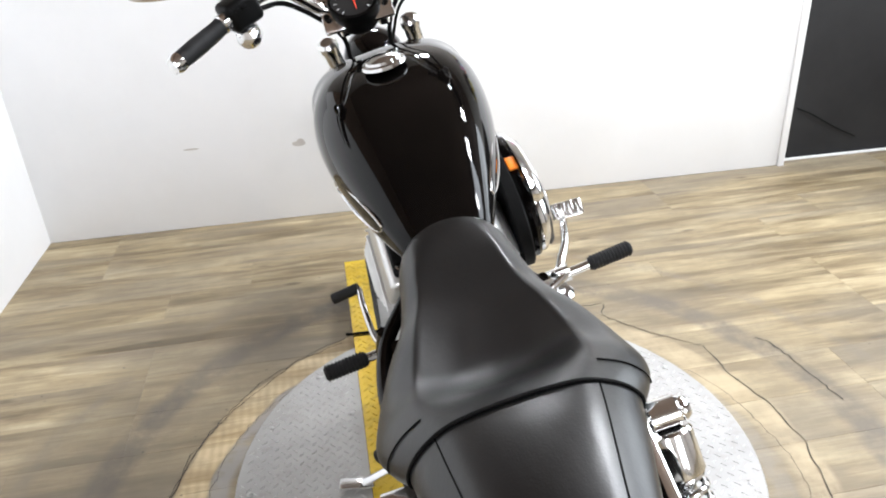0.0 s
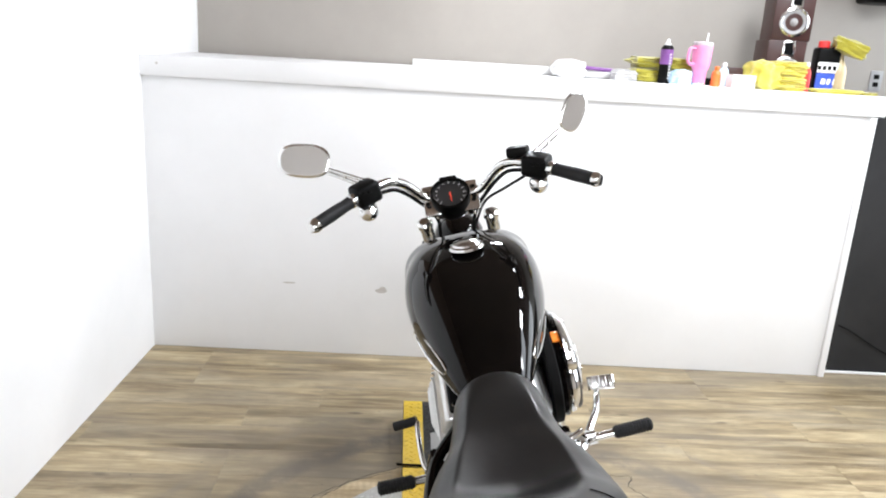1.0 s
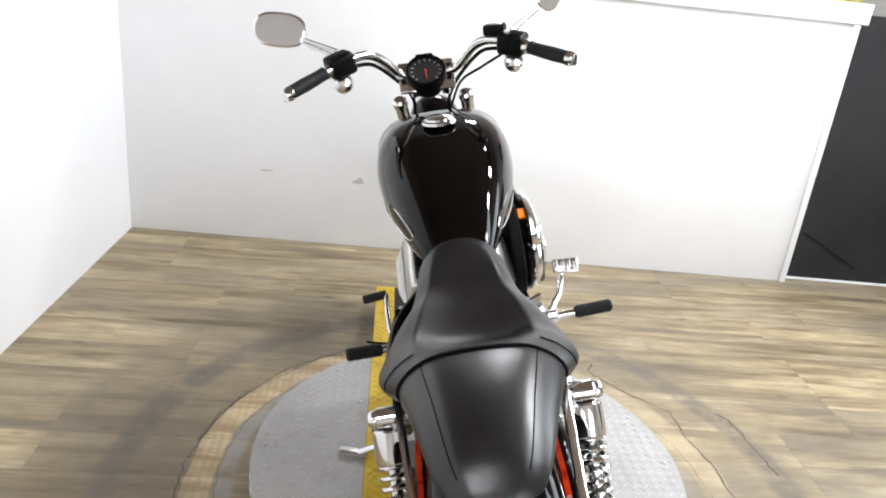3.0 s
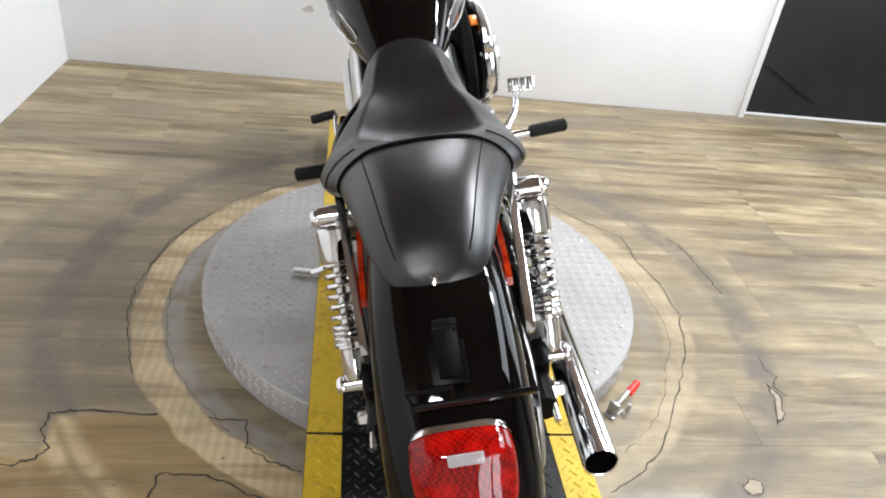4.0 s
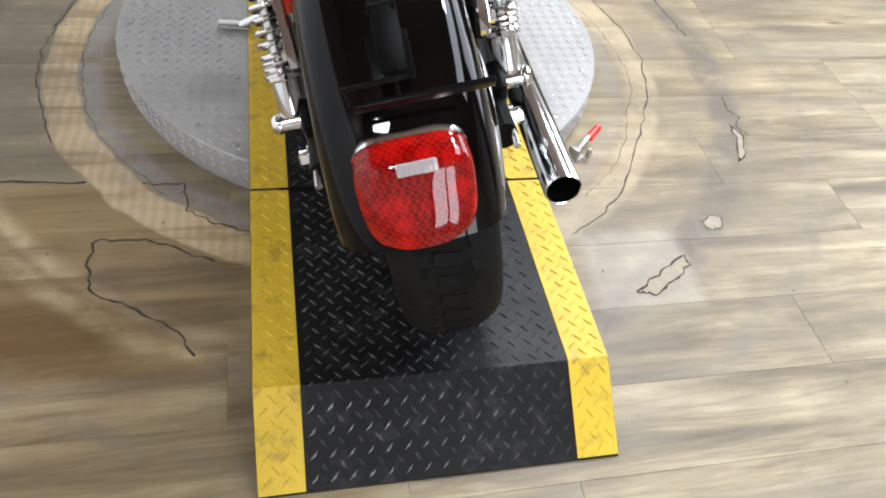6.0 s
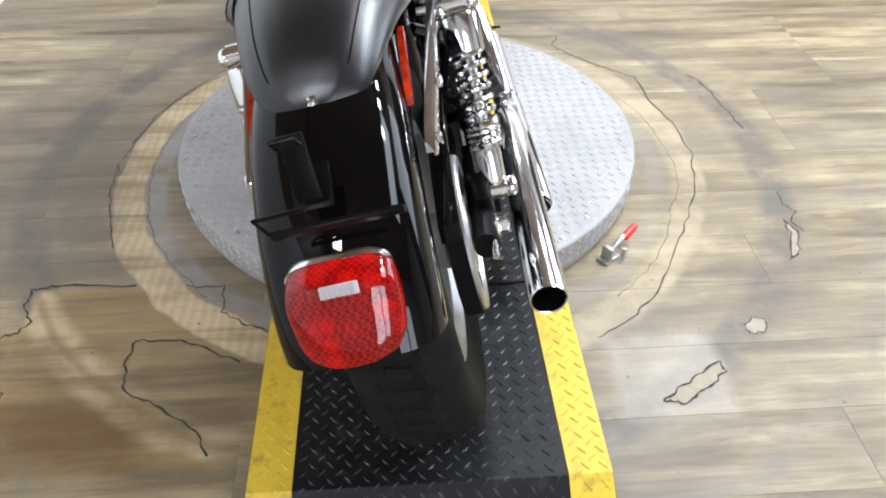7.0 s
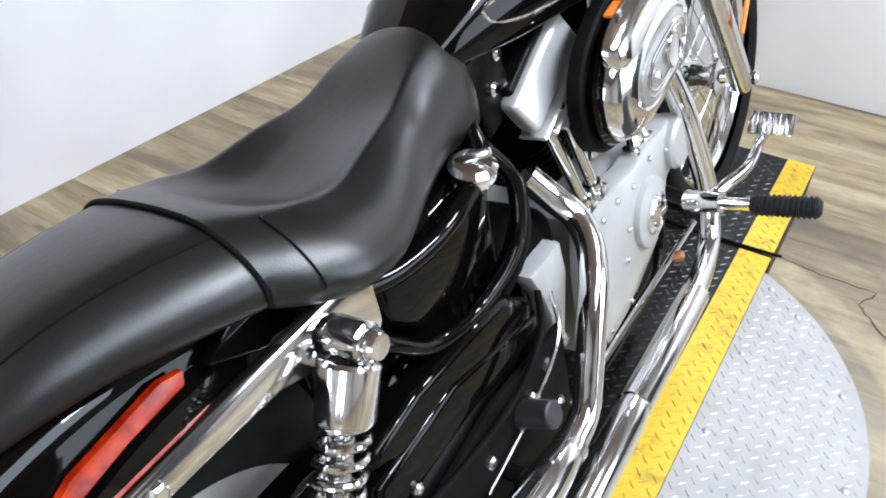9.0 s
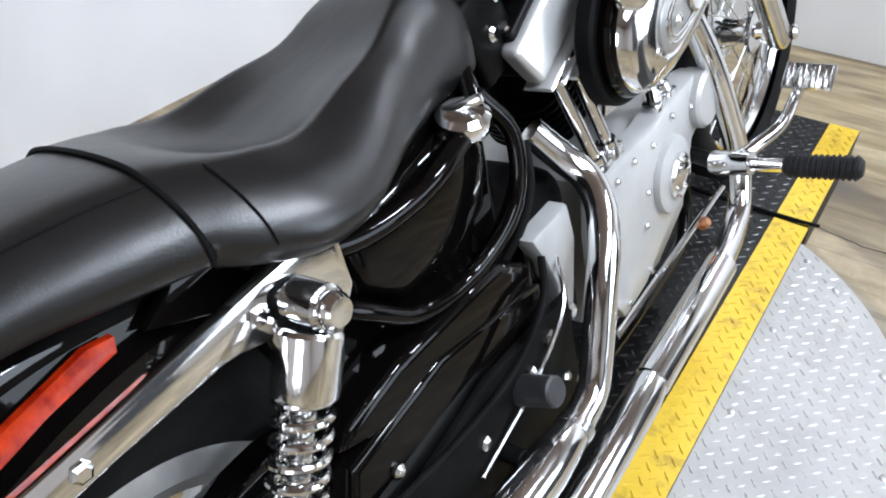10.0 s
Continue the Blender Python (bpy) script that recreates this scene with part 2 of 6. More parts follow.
def floor_material():
    m = Mat("worn_vinyl_plank", (0.4, 0.3, 0.2), 0.5)
    geo = m.node("ShaderNodeNewGeometry")
    pos = geo.outputs["Position"]
    info = m.node("ShaderNodeObjectInfo")
    jig = m.node("ShaderNodeVectorMath")
    jig.operation = "SCALE"
    jig.inputs[0].default_value = (7.3, 3.1, 1.7)
    m.link(info.outputs["Random"], jig.inputs["Scale"])
    add = m.node("ShaderNodeVectorMath")
    m.link(pos, add.inputs[0])
    m.link(jig.outputs[0], add.inputs[1])

    def stretched(sx, sy):
        mp = m.node("ShaderNodeMapping")
        mp.inputs["Scale"].default_value = (sx, sy, 1)
        m.link(add.outputs[0], mp.inputs["Vector"])
        return mp.outputs["Vector"]

    grain = m.noise(1.0, 6.0, 0.62, stretched(1.7, 15.0))
    grain.node.inputs["Distortion"].default_value = 0.5
    fine = m.noise(1.0, 4.0, 0.6, stretched(9.0, 160.0))
    patch = m.noise(1.0, 4.0, 0.6, stretched(1.5, 7.0))
    cool = m.noise(1.0, 3.0, 0.5, stretched(0.9, 4.0))
    base = m.ramp(grain, [(0.33, (0.075, 0.056, 0.035)), (0.44, (0.185, 0.142, 0.088)), (0.54, (0.33, 0.268, 0.172)), (0.68, (0.53, 0.455, 0.315))])
    base = m.mix(0.36, base, m.ramp(patch, [(0.36, (0.10, 0.075, 0.045)), (0.62, (0.50, 0.415, 0.275))]))
    base = m.mix(m.math("MULTIPLY", m.ramp(cool, [(0.50, 0.0), (0.64, 1.0)]), 0.5), base, (0.21, 0.185, 0.15))
    base = m.mix(m.math("MULTIPLY", m.ramp(fine, [(0.35, 1.0), (0.52, 0.0)]), 0.28), base, (0.11, 0.082, 0.052))
    knots = m.node("ShaderNodeTexVoronoi", Scale=1.0)
    m.link(stretched(2.6, 8.0), knots.inputs["Vector"])
    base = m.mix(m.ramp(m.math("ADD", knots.outputs["Distance"], m.math("MULTIPLY", fine, 0.12)), [(0.08, 0.8), (0.17, 0.0)]), base, (0.055, 0.042, 0.03))
    tone = m.node("ShaderNodeMapRange", To_Min=0.92, To_Max=1.13)
    m.link(info.outputs["Random"], tone.inputs["Value"])
    hsv = m.node("ShaderNodeHueSaturation", Saturation=1.14)
    m.link(tone.outputs[0], hsv.inputs["Value"])
    m.link(base, hsv.inputs["Color"])
    base = hsv.outputs[0]
    # rings scuffed by the turntable's rollers
    cen = m.node("ShaderNodeVectorMath")
    cen.operation = "SUBTRACT"
    m.link(pos, cen.inputs[0])
    cen.inputs[1].default_value = (*DISC, 0)
    ln = m.node("ShaderNodeVectorMath")
    ln.operation = "LENGTH"
    m.link(cen.outputs[0], ln.inputs[0])
    wob = m.noise(5.0, 3.0, 0.5, pos)
    rad = m.math("ADD", ln.outputs["Value"], m.math("MULTIPLY", m.math("SUBTRACT", wob, 0.5), 0.05))
    blot = m.noise(9.0, 5.0, 0.65, pos)
    xyz = m.node("ShaderNodeSeparateXYZ")
    m.link(cen.outputs[0], xyz.inputs[0])
    left = m.node("ShaderNodeMapRange", From_Min=0.25, From_Max=-0.35)
    m.link(xyz.outputs[0], left.inputs["Value"])

    def ring(r0, r1, soft, lo=0.25, hi=0.75):
        band = m.ramp(rad, [(max(0, (r0 - soft) / 2), 0.0), (r0 / 2, 1.0), (r1 / 2, 1.0), ((r1 + soft) / 2, 0.0)])
        return band

    half = m.node("ShaderNodeMath")
    half.operation = "MULTIPLY"
    m.link(rad, half.inputs[0])
    half.inputs[1].default_value = 0.5
    rad = half.outputs[0]
    dirt = m.math("MULTIPLY", ring(0.60, 1.10, 0.10), m.ramp(blot, [(0.35, 0.15), (0.62, 0.6)]))
    base = m.mix(dirt, base, (0.19, 0.155, 0.105))
    # an oil-browned patch beside the ramp, with a pale torn-out island in it
    px = m.node("ShaderNodeSeparateXYZ")
    m.link(pos, px.inputs[0])
    jit = m.math("MULTIPLY", m.math("SUBTRACT", m.noise(14.0, 3.0, 0.6, pos), 0.5), 0.03)
    jx, jy = m.math("ADD", px.outputs[0], jit), m.math("ADD", px.outputs[1], m.math("MULTIPLY", jit, 0.6))

    def step(value, a, b):
        n = m.node("ShaderNodeMapRange", From_Min=a, From_Max=b)
        m.link(value, n.inputs["Value"])
        return n.outputs[0]

    def area(x0, x1, y0, y1, soft=0.012):
        across = m.math("MULTIPLY", step(jx, x0 - soft, x0 + soft), step(jx, x1 + soft, x1 - soft))
        return m.math("MULTIPLY", across, m.math("MULTIPLY", step(jy, y0 - soft, y0 + soft), step(jy, y1 + soft, y1 - soft)))

    mottle = m.ramp(m.noise(6.0, 5.0, 0.65, pos), [(0.35, 0.72), (0.58, 1.0)])
    streak = m.ramp(grain, [(0.36, 0.55), (0.60, 1.0)])
    outer = m.ramp(rad, [(0.355, 0.0), (0.368, 1.0)])
    brown = m.math("MAXIMUM", area(-0.95, -0.30, -0.36, 0.150), area(-1.42, -0.95, -0.40, 0.025))
    slant = m.math("ADD", m.math("MULTIPLY", px.outputs[0], 0.85), px.outputs[1])
    island = m.math("MULTIPLY", area(-0.68, -0.30, -0.50, -0.02), step(slant, -0.735, -0.715))
    far_tile = m.math("MULTIPLY", area(-1.50, -0.92, -0.60, -0.12, 0.008), step(m.math("SUBTRACT", px.outputs[1], m.math("MULTIPLY", px.outputs[0], 0.1)), -0.045, -0.055))
    brown = m.math("MULTIPLY", m.math("MULTIPLY", brown, outer), m.math("SUBTRACT", 1.0, m.math("MAXIMUM", m.math("MULTIPLY", island, 0.38), m.math("MULTIPLY", far_tile, 0.8))))
    base = m.mix(m.math("MULTIPLY", m.math("MULTIPLY", brown, mottle), 0.9), base, m.ramp(grain, [(0.36, (0.15, 0.088, 0.024)), (0.62, (0.33, 0.215, 0.075))]))
    # the brown fades out in blotches towards the room
    fade = m.math("MULTIPLY", m.math("MULTIPLY", area(-1.55, -0.28, -0.95, 0.10, 0.16), outer), m.ramp(m.noise(3.5, 6.0, 0.7, pos), [(0.36, 0.15), (0.62, 0.85)]))
    base = m.mix(m.math("MULTIPLY", fade, 0.7), base, m.ramp(grain, [(0.36, (0.14, 0.090, 0.033)), (0.62, (0.34, 0.245, 0.11))]))
    deep = m.math("MULTIPLY", m.math("MULTIPLY", area(-1.0, -0.60, -0.345, -0.16, 0.05), brown), mottle)
    base = m.mix(m.math("MULTIPLY", deep, 0.75), base, (0.135, 0.068, 0.012))
    raw_wood = m.ramp(grain, [(0.36, (0.33, 0.235, 0.115)), (0.56, (0.60, 0.47, 0.28))])
    # rings scuffed or worn through round the turntable
    grey = m.math("MULTIPLY", ring(0.695, 0.735, 0.018), m.math("MULTIPLY", m.math("MAXIMUM", left.outputs[0], 0.35), m.ramp(blot, [(0.38, 0.15), (0.55, 0.75)])))
    base = m.mix(grey, base, (0.30, 0.285, 0.27))
    ticks = m.node("ShaderNodeTexWave", Scale=13.0, Distortion=2.0)
    m.link(pos, ticks.inputs["Vector"])
    raw = m.math("MULTIPLY", m.math("MULTIPLY", ring(0.750, 0.828, 0.008), m.math("MAXIMUM", left.outputs[0], 0.12)), m.ramp(blot, [(0.30, 0.45), (0.5, 0.95)]))
    base = m.mix(raw, base, m.mix(m.math("MULTIPLY", ticks.outputs["Fac"], 0.25), raw_wood, (0.26, 0.18, 0.085)))
    dark = m.math("MULTIPLY", ring(1.005, 1.065, 0.03), m.ramp(blot, [(0.36, 0.35), (0.60, 1.0)]))
    dark = m.math("MULTIPLY", dark, m.math("SUBTRACT", 1.0, brown))
    base = m.mix(m.math("MULTIPLY", dark, m.math("ADD", m.math("MULTIPLY", left.outputs[0], 0.2), 0.75)), base, (0.12, 0.102, 0.085))
    base = m.mix(m.math("MULTIPLY", m.math("MULTIPLY", ring(1.010, 1.075, 0.022), m.math("MAXIMUM", brown, m.math("MULTIPLY", fade, 0.7))), m.ramp(blot, [(0.34, 0.15), (0.62, 0.72)])), base, raw_wood)
    thin = m.math("MULTIPLY", m.math("MULTIPLY", ring(1.036, 1.044, 0.010), brown), 0.5)
    base = m.mix(thin, base, (0.17, 0.115, 0.045))
    pale = m.math("MULTIPLY", m.math("MULTIPLY", ring(0.765, 0.835, 0.014), m.math("SUBTRACT", 1.0, left.outputs[0])), m.ramp(blot, [(0.38, 0.1), (0.60, 0.65)]))
    base = m.mix(pale, base, (0.46, 0.37, 0.235))
    faint = m.math("MULTIPLY", ring(1.25, 1.275, 0.02), m.ramp(blot, [(0.45, 0.05), (0.65, 0.6)]))
    base = m.mix(faint, base, (0.20, 0.17, 0.135))
    base = m.mix(m.math("MULTIPLY", area(0.36, 0.60, -0.30, -0.08, 0.015), 0.4), base, (0.47, 0.43, 0.36))
    # the left floor beyond the turntable is toned darker along the grain
    base = m.mix(m.math("MULTIPLY", m.math("MULTIPLY", ring(0.86, 1.30, 0.05), m.math("MULTIPLY", step(px.outputs[1], 0.16, 0.20), step(px.outputs[0], -0.45, -0.75))), m.math("MULTIPLY", streak, 0.35)), base, (0.15, 0.122, 0.08))
    grime = m.noise(1.7, 6.0, 0.7, pos)
    base = m.mix(m.math("MULTIPLY", m.ramp(grime, [(0.46, 0.0), (0.66, 1.0)]), m.math("SUBTRACT", 0.45, m.math("MULTIPLY", brown, 0.35))), base, (0.13, 0.105, 0.075))
    specks = m.node("ShaderNodeTexVoronoi", Scale=11.0)
    m.link(pos, specks.inputs["Vector"])
    base = m.mix(m.ramp(specks.outputs["Distance"], [(0.0, 0.9), (0.06, 0.0)]), base, (0.05, 0.045, 0.04))
    m.colour(base)
    m.rough(blot, 0.40, 0.62)
    m.bump(m.math("ADD", fine, m.math("MULTIPLY", blot, 0.6)), 0.12, 0.001)
    return m.m


def wall_paint(name, a, b):
    m = Mat(name, a, 0.55)
    m.colour(m.ramp(m.noise(1.1, 6.0, 0.65, m.node("ShaderNodeNewGeometry").outputs["Position"]), [(0.35, a), (0.7, b)]))
    m.rough(m.noise(6.0), 0.45, 0.62)
    m.bump(m.noise(160.0, 4.0, 0.6), 0.10, 0.001)
    return m.m


FLOOR = floor_material()
WHITE = wall_paint("white_wall_paint", (0.74, 0.74, 0.74), (0.80, 0.80, 0.805))
BEIGE = wall_paint("warm_grey_wall_paint", (0.31, 0.286, 0.258), (0.36, 0.334, 0.302))
REARWALL = wall_paint("pale_beige_wall_paint", (0.62, 0.585, 0.56), (0.68, 0.645, 0.61))
DARK = wall_paint("charcoal_wall_paint", (0.022, 0.022, 0.023), (0.036, 0.036, 0.037))
DARK.node_tree.nodes["Principled BSDF"].inputs["Specular IOR Level"].default_value = 0.12
CEIL = wall_paint("ceiling_paint", (0.13, 0.090, 0.066), (0.17, 0.122, 0.092))
BROWN = wall_paint("brown_wall_paint", (0.10, 0.065, 0.042), (0.15, 0.10, 0.068))
SUBFLOOR = Mat("dark_joint", (0.20, 0.155, 0.10), 0.8).m

# under the planks
floor = mesh_thing("floor", box(7.6, 9.0, 0.1, (0.6, -0.4, -0.0542)), SUBFLOOR, "worn wood-look vinyl plank floor with scuffed rings", "floor", kind="structure")

# the half wall stands a little off square with the ramp
WALL = pose(-1.645, 2.505, 0, 0, 0, -1.6)
WALL_LEN = 3.50


def on_wall(ob):
    ob.matrix_world = WALL @ ob.matrix_world
    return ob


on_wall(mesh_thing("wall_half", box(WALL_LEN, 0.84, 1.355, (WALL_LEN / 2, 0.42, 0.6775), bevel=0.004), WHITE, "white painted half wall under a boxed ledge", "wall", kind="structure"))
on_wall(mesh_thing("ledge", box(WALL_LEN + 0.03, 0.88, 0.095, (WALL_LEN / 2 + 0.015, 0.42, 1.4035), bevel=0.004), WHITE, "deep white painted ledge on the half wall", "ledge", kind="structure"))
on_wall(mesh_thing("trim", box(0.034, 0.014, 1.354, (WALL_LEN - 0.020, -0.0075, 0.677), bevel=0.003), WHITE, "white upright trim board at the wall's end", "trim", kind="structure"))
on_wall(mesh_thing("wall_dark", box(3.4, 0.10, 1.40, (WALL_LEN + 1.70, 0.11, 0.70), bevel=0.004), DARK, "charcoal black low wall panel", "wall", kind="structure"))
on_wall(mesh_thing("wall_back", box(8.6, 0.12, 3.2, (3.1, 0.96, 1.6)), BEIGE, "warm grey upper wall behind the ledge", "wall", kind="structure"))
lw = mesh_thing("wall_left", box(0.12, 8.9, 2.1, (-0.06, -3.0, 1.05)), WHITE, "plain white painted side wall", "wall", kind="structure")
lw.matrix_world = pose(-1.643, 2.49, 0, 0, 0, -1.3)
lw = mesh_thing("wall_left_upper", box(0.12, 8.9, 1.1, (-0.06, -3.0, 2.65)), BROWN, "dark brown upper side wall", "wall", kind="structure")
lw.matrix_world = pose(-1.643, 2.49, 0, 0, 0, -1.3)
# the right wall is pierced by one wide window
for nm, sy, sz, y, z in (("wall_right", 4.4, 3.2, -2.7, 1.6), ("wall_right_far", 0.6, 3.2, 3.8, 1.6), ("wall_right_low", 3.0, 0.85, 2.0, 0.425), ("wall_right_high", 3.0, 0.10, 2.0, 3.15)):
    mesh_thing(nm, box(0.12, sy, sz, (4.3, y, z)), REARWALL, "plain pale beige side wall", "wall", kind="structure")
window = thing("window_1", "wide white framed window in the side wall", "window", kind="structure")
for y, z, sy, sz in ((2.0, 0.88, 3.0, 0.06), (2.0, 3.07, 3.0, 0.06), (0.53, 1.975, 0.06, 2.13), (3.47, 1.975, 0.06, 2.13)):
    part("window_frame", box(0.08, sy, sz, (4.29, y, z), (0, 0, 0), 0.006), WHITE, window)
mesh_thing("wall_rear", box(7.6, 0.12, 3.2, (0.8, -3.6, 1.6)), REARWALL, "plain pale beige painted wall", "wall", kind="structure")
mesh_thing("ceiling", box(7.8, 9.2, 0.1, (0.6, -0.4, 3.25)), CEIL, "warm brown ceiling", "ceiling", kind="structure")

# ---- turntable and ramp ----


def steel_plate(name, a, b, scuff, rough=(0.35, 0.6), metal=0.6, amount=0.6):
    m = Mat(name, a, 0.5, metal)
    pos = m.node("ShaderNodeNewGeometry").outputs["Position"]
    base = m.ramp(m.noise(4.0, 5.0, 0.6, pos), [(0.35, a), (0.65, b)])
    base = m.mix(m.math("MULTIPLY", m.ramp(m.noise(26.0, 5.0, 0.7, pos), [(0.52, 0.0), (0.66, 1.0)]), amount), base, scuff)
    m.colour(base)
    m.rough(m.noise(11.0, 4.0, 0.6, pos), *rough)
    m.bump(m.noise(300.0, 3.0, 0.5, pos), 0.12, 0.0008)
    return m.m


STEEL = steel_plate("galvanised_tread_plate", (0.33, 0.325, 0.315), (0.40, 0.39, 0.375), (0.25, 0.225, 0.195), (0.46, 0.62), 0.22, 0.30)
BRIGHT = steel_plate("polished_tread_steel", (0.50, 0.495, 0.485), (0.58, 0.57, 0.56), (0.40, 0.37, 0.33), (0.30, 0.44), 0.35, 0.25)
YELLOW = steel_plate("yellow_painted_plate", (0.58, 0.385, 0.016), (0.68, 0.47, 0.03), (0.20, 0.135, 0.022), (0.45, 0.62), 0.0, 0.5)
BLACKPLATE = steel_plate("black_tread_plate", (0.005, 0.005, 0.0052), (0.010, 0.010, 0.0102), (0.05, 0.048, 0.045), (0.35, 0.55), 0.0, 0.4)
BLACKPLATE.node_tree.nodes["Principled BSDF"].inputs["Specular IOR Level"].default_value = 0.20
BLACKTREAD = steel_plate("worn_black_tread", (0.022, 0.022, 0.0225), (0.045, 0.045, 0.046), (0.14, 0.137, 0.13), (0.2, 0.35), 0.0, 0.6)


def treads(inside, x0, x1, y0, y1, pitch, height_at, length=0.0205, width=0.0056, up=0.0022):
    """Raised lozenges set crosswise in a checker, as on rolled tread plate."""
    verts, faces = [], []
    k2 = math.sqrt(0.5)
    count = int((x1 - x0 + y1 - y0) / pitch) + 2
    for i in range(count):
        for j in range(-count, count):
            x, y = x0 + (i - j) * pitch * k2, y0 + (i + j) * pitch * k2
            if not (x0 < x < x1 and y0 < y < y1):
                continue
            a = radians(45 if (i + j) % 2 else -45)
            c, s = math.cos(a), math.sin(a)
            pts = [(-length / 2, 0), (0, -width / 2), (length / 2, 0), (0, width / 2)]
            tip = [(-length * 0.3, 0), (length * 0.3, 0)]
            w = [(x + u * c - v * s, y + u * s + v * c) for u, v in pts + tip]
            if not all(inside(*q) for q in w[:4]):
                continue
            k = len(verts)
            for n, q in enumerate(w):
                verts.append((q[0], q[1], height_at(q[1]) + (up if n > 3 else -0.0004)))
            faces += [(k, k + 1, k + 5, k + 4), (k + 1, k + 2, k + 5), (k + 2, k + 3, k + 4, k + 5), (k + 3, k, k + 4)]
    me = bpy.data.meshes.new("tread_pattern")
    me.from_pydata(verts, [], faces)
    me.update()
    return me


def tread_part(name, me, mat, parent):
    me.materials.append(mat)
    ob = new(name, me)
    ob.parent = parent
    return tagged(ob, "raised tread lozenges", kind="stuff")


turntable = thing("turntable", "round galvanised tread-plate motorcycle turntable on the floor", "turntable")
drum = part("drum", lathe([(0, 0.002), (DISC_R - 0.012, 0.002), (DISC_R - 0.012, 0.03), (DISC_R, 0.032), (DISC_R, 0.097), (DISC_R - 0.003, 0.1), (0, 0.1)], (*DISC, 0), (*DISC, 1), 128), STEEL, turntable)


def on_disc(x, y):
    d = math.hypot(x - DISC[0], y - DISC[1])
    return d < DISC_R - 0.008 and not (DECK_L - 0.004 < x < DECK_R + 0.004)


tread_part("tread_pattern", treads(on_disc, -0.70, 0.64, -0.02, 1.32, 0.0225, lambda y: 0.1, up=0.0020), BRIGHT, turntable)
# the same lozenges round the drum's side
verts, faces = [], []
for j in range(3):
    for i in range(136):
        th = 2 * math.pi * (i + 0.5) / 136
        a = radians(45 if (i + j) % 2 else -45)
        k = len(verts)
        for n, (u, v) in enumerate([(-0.0115, 0), (0, -0.003), (0.0115, 0), (0, 0.003), (-0.0075, 0), (0.0075, 0)]):
            p, q = u * math.cos(a) - v * math.sin(a), u * math.sin(a) + v * math.cos(a)
            r = DISC_R + (0.002 if n > 3 else -0.0004)
            verts.append((DISC[0] + r * math.cos(th + p / DISC_R), DISC[1] + r * math.sin(th + p / DISC_R), 0.046 + 0.0205 * j + q))
        faces += [(k, k + 1, k + 5, k + 4), (k + 1, k + 2, k + 5), (k + 2, k + 3, k + 4, k + 5), (k + 3, k, k + 4)]
me = bpy.data.meshes.new("side_tread_pattern")
me.from_pydata(verts, [], faces)
me.update()
tread_part("side_tread_pattern", me, BRIGHT, turntable)
screw_mesh = to_mesh("screw", lathe([(0, 0.0), (0.0075, 0.0), (0.0075, 0.0015), (0.005, 0.0032), (0, 0.0036)], segs=12), ALLOY)
for r, n, off in ((DISC_R - 0.035, 16, 0.0),):
    for i in range(n):
        a = 2 * math.pi * i / n + off
        x, y = DISC[0] + r * math.cos(a), DISC[1] + r * math.sin(a)
        if not DECK_L - 0.01 < x < DECK_R + 0.01:
            s = new("screw", screw_mesh)
            s.parent, s.location = turntable, (x, y, 0.1)
for x in (DECK_L - 0.028, DECK_R + 0.028):
    for y in (0.15, 0.40, 0.645, 0.89, 1.14):
        s = new("screw", screw_mesh)
        s.parent, s.location = turntable, (x, y, 0.1)

Y_END, Y_CREASE, Y_JOINT, Y_FRONT, Y_TIP = -0.622, -0.477, 0.0, 1.256, 1.765
STRIP = 0.079


def deck_height(y):
    return DECK_Z if y > Y_CREASE else DECK_Z + (0.006 - DECK_Z) * (Y_CREASE - y) / (Y_CREASE - Y_END)


def deck_piece(x0, x1, y0, y1, slope=False, lift=0.0, thin=False):
    """A slab of plate; the ramp's rear piece also runs down to the floor."""
    ys = [y0, Y_CREASE, y1] if slope else [y0, y1]
    bm = bmesh.new()
    rings = []
    for y in ys:
        z = deck_height(y) + lift
        low = 0.0015 if slope or y0 > 1.2 else 0.1015
        if thin:
            low = z - lift + 0.0004
        rings.append([(x0, y, low), (x1, y, low), (x1, y, z), (x0, y, z)])
    return loft(rings, bm=bm)


def deck(name, label, y0, y1, slope=False):
    top = thing(name, label, "ramp", "ramp sections")
    part("black_plate", deck_piece(DECK_L, DECK_R, y0, y1, slope), BLACKPLATE, top, angle=10)
    part("yellow_edge", deck_piece(DECK_L + 0.001, DECK_L + STRIP - 0.0005, y0 + 0.001, y1 - 0.001, slope, 0.002, True), YELLOW, top, "yellow painted plate edge", angle=10)
    part("yellow_edge", deck_piece(DECK_R - STRIP + 0.0005, DECK_R - 0.001, y0 + 0.001, y1 - 0.001, slope, 0.002, True), YELLOW, top, "yellow painted plate edge", angle=10)
    for nm, a, b, mat, lift in (("black_treads", DECK_L + STRIP, DECK_R - STRIP, BLACKTREAD, 0.0), ("yellow_treads", DECK_L, DECK_L + STRIP, YELLOW, 0.002), ("yellow_treads", DECK_R - STRIP, DECK_R, YELLOW, 0.002)):
        tread_part(nm, treads(lambda x, y: a + 0.002 < x < b - 0.002 and y0 + 0.002 < y < y1 - 0.002, a, b, y0, y1, 0.0225, lambda y: deck_height(y) + lift, 0.0235, 0.0066, 0.0026), mat, top)
    return top


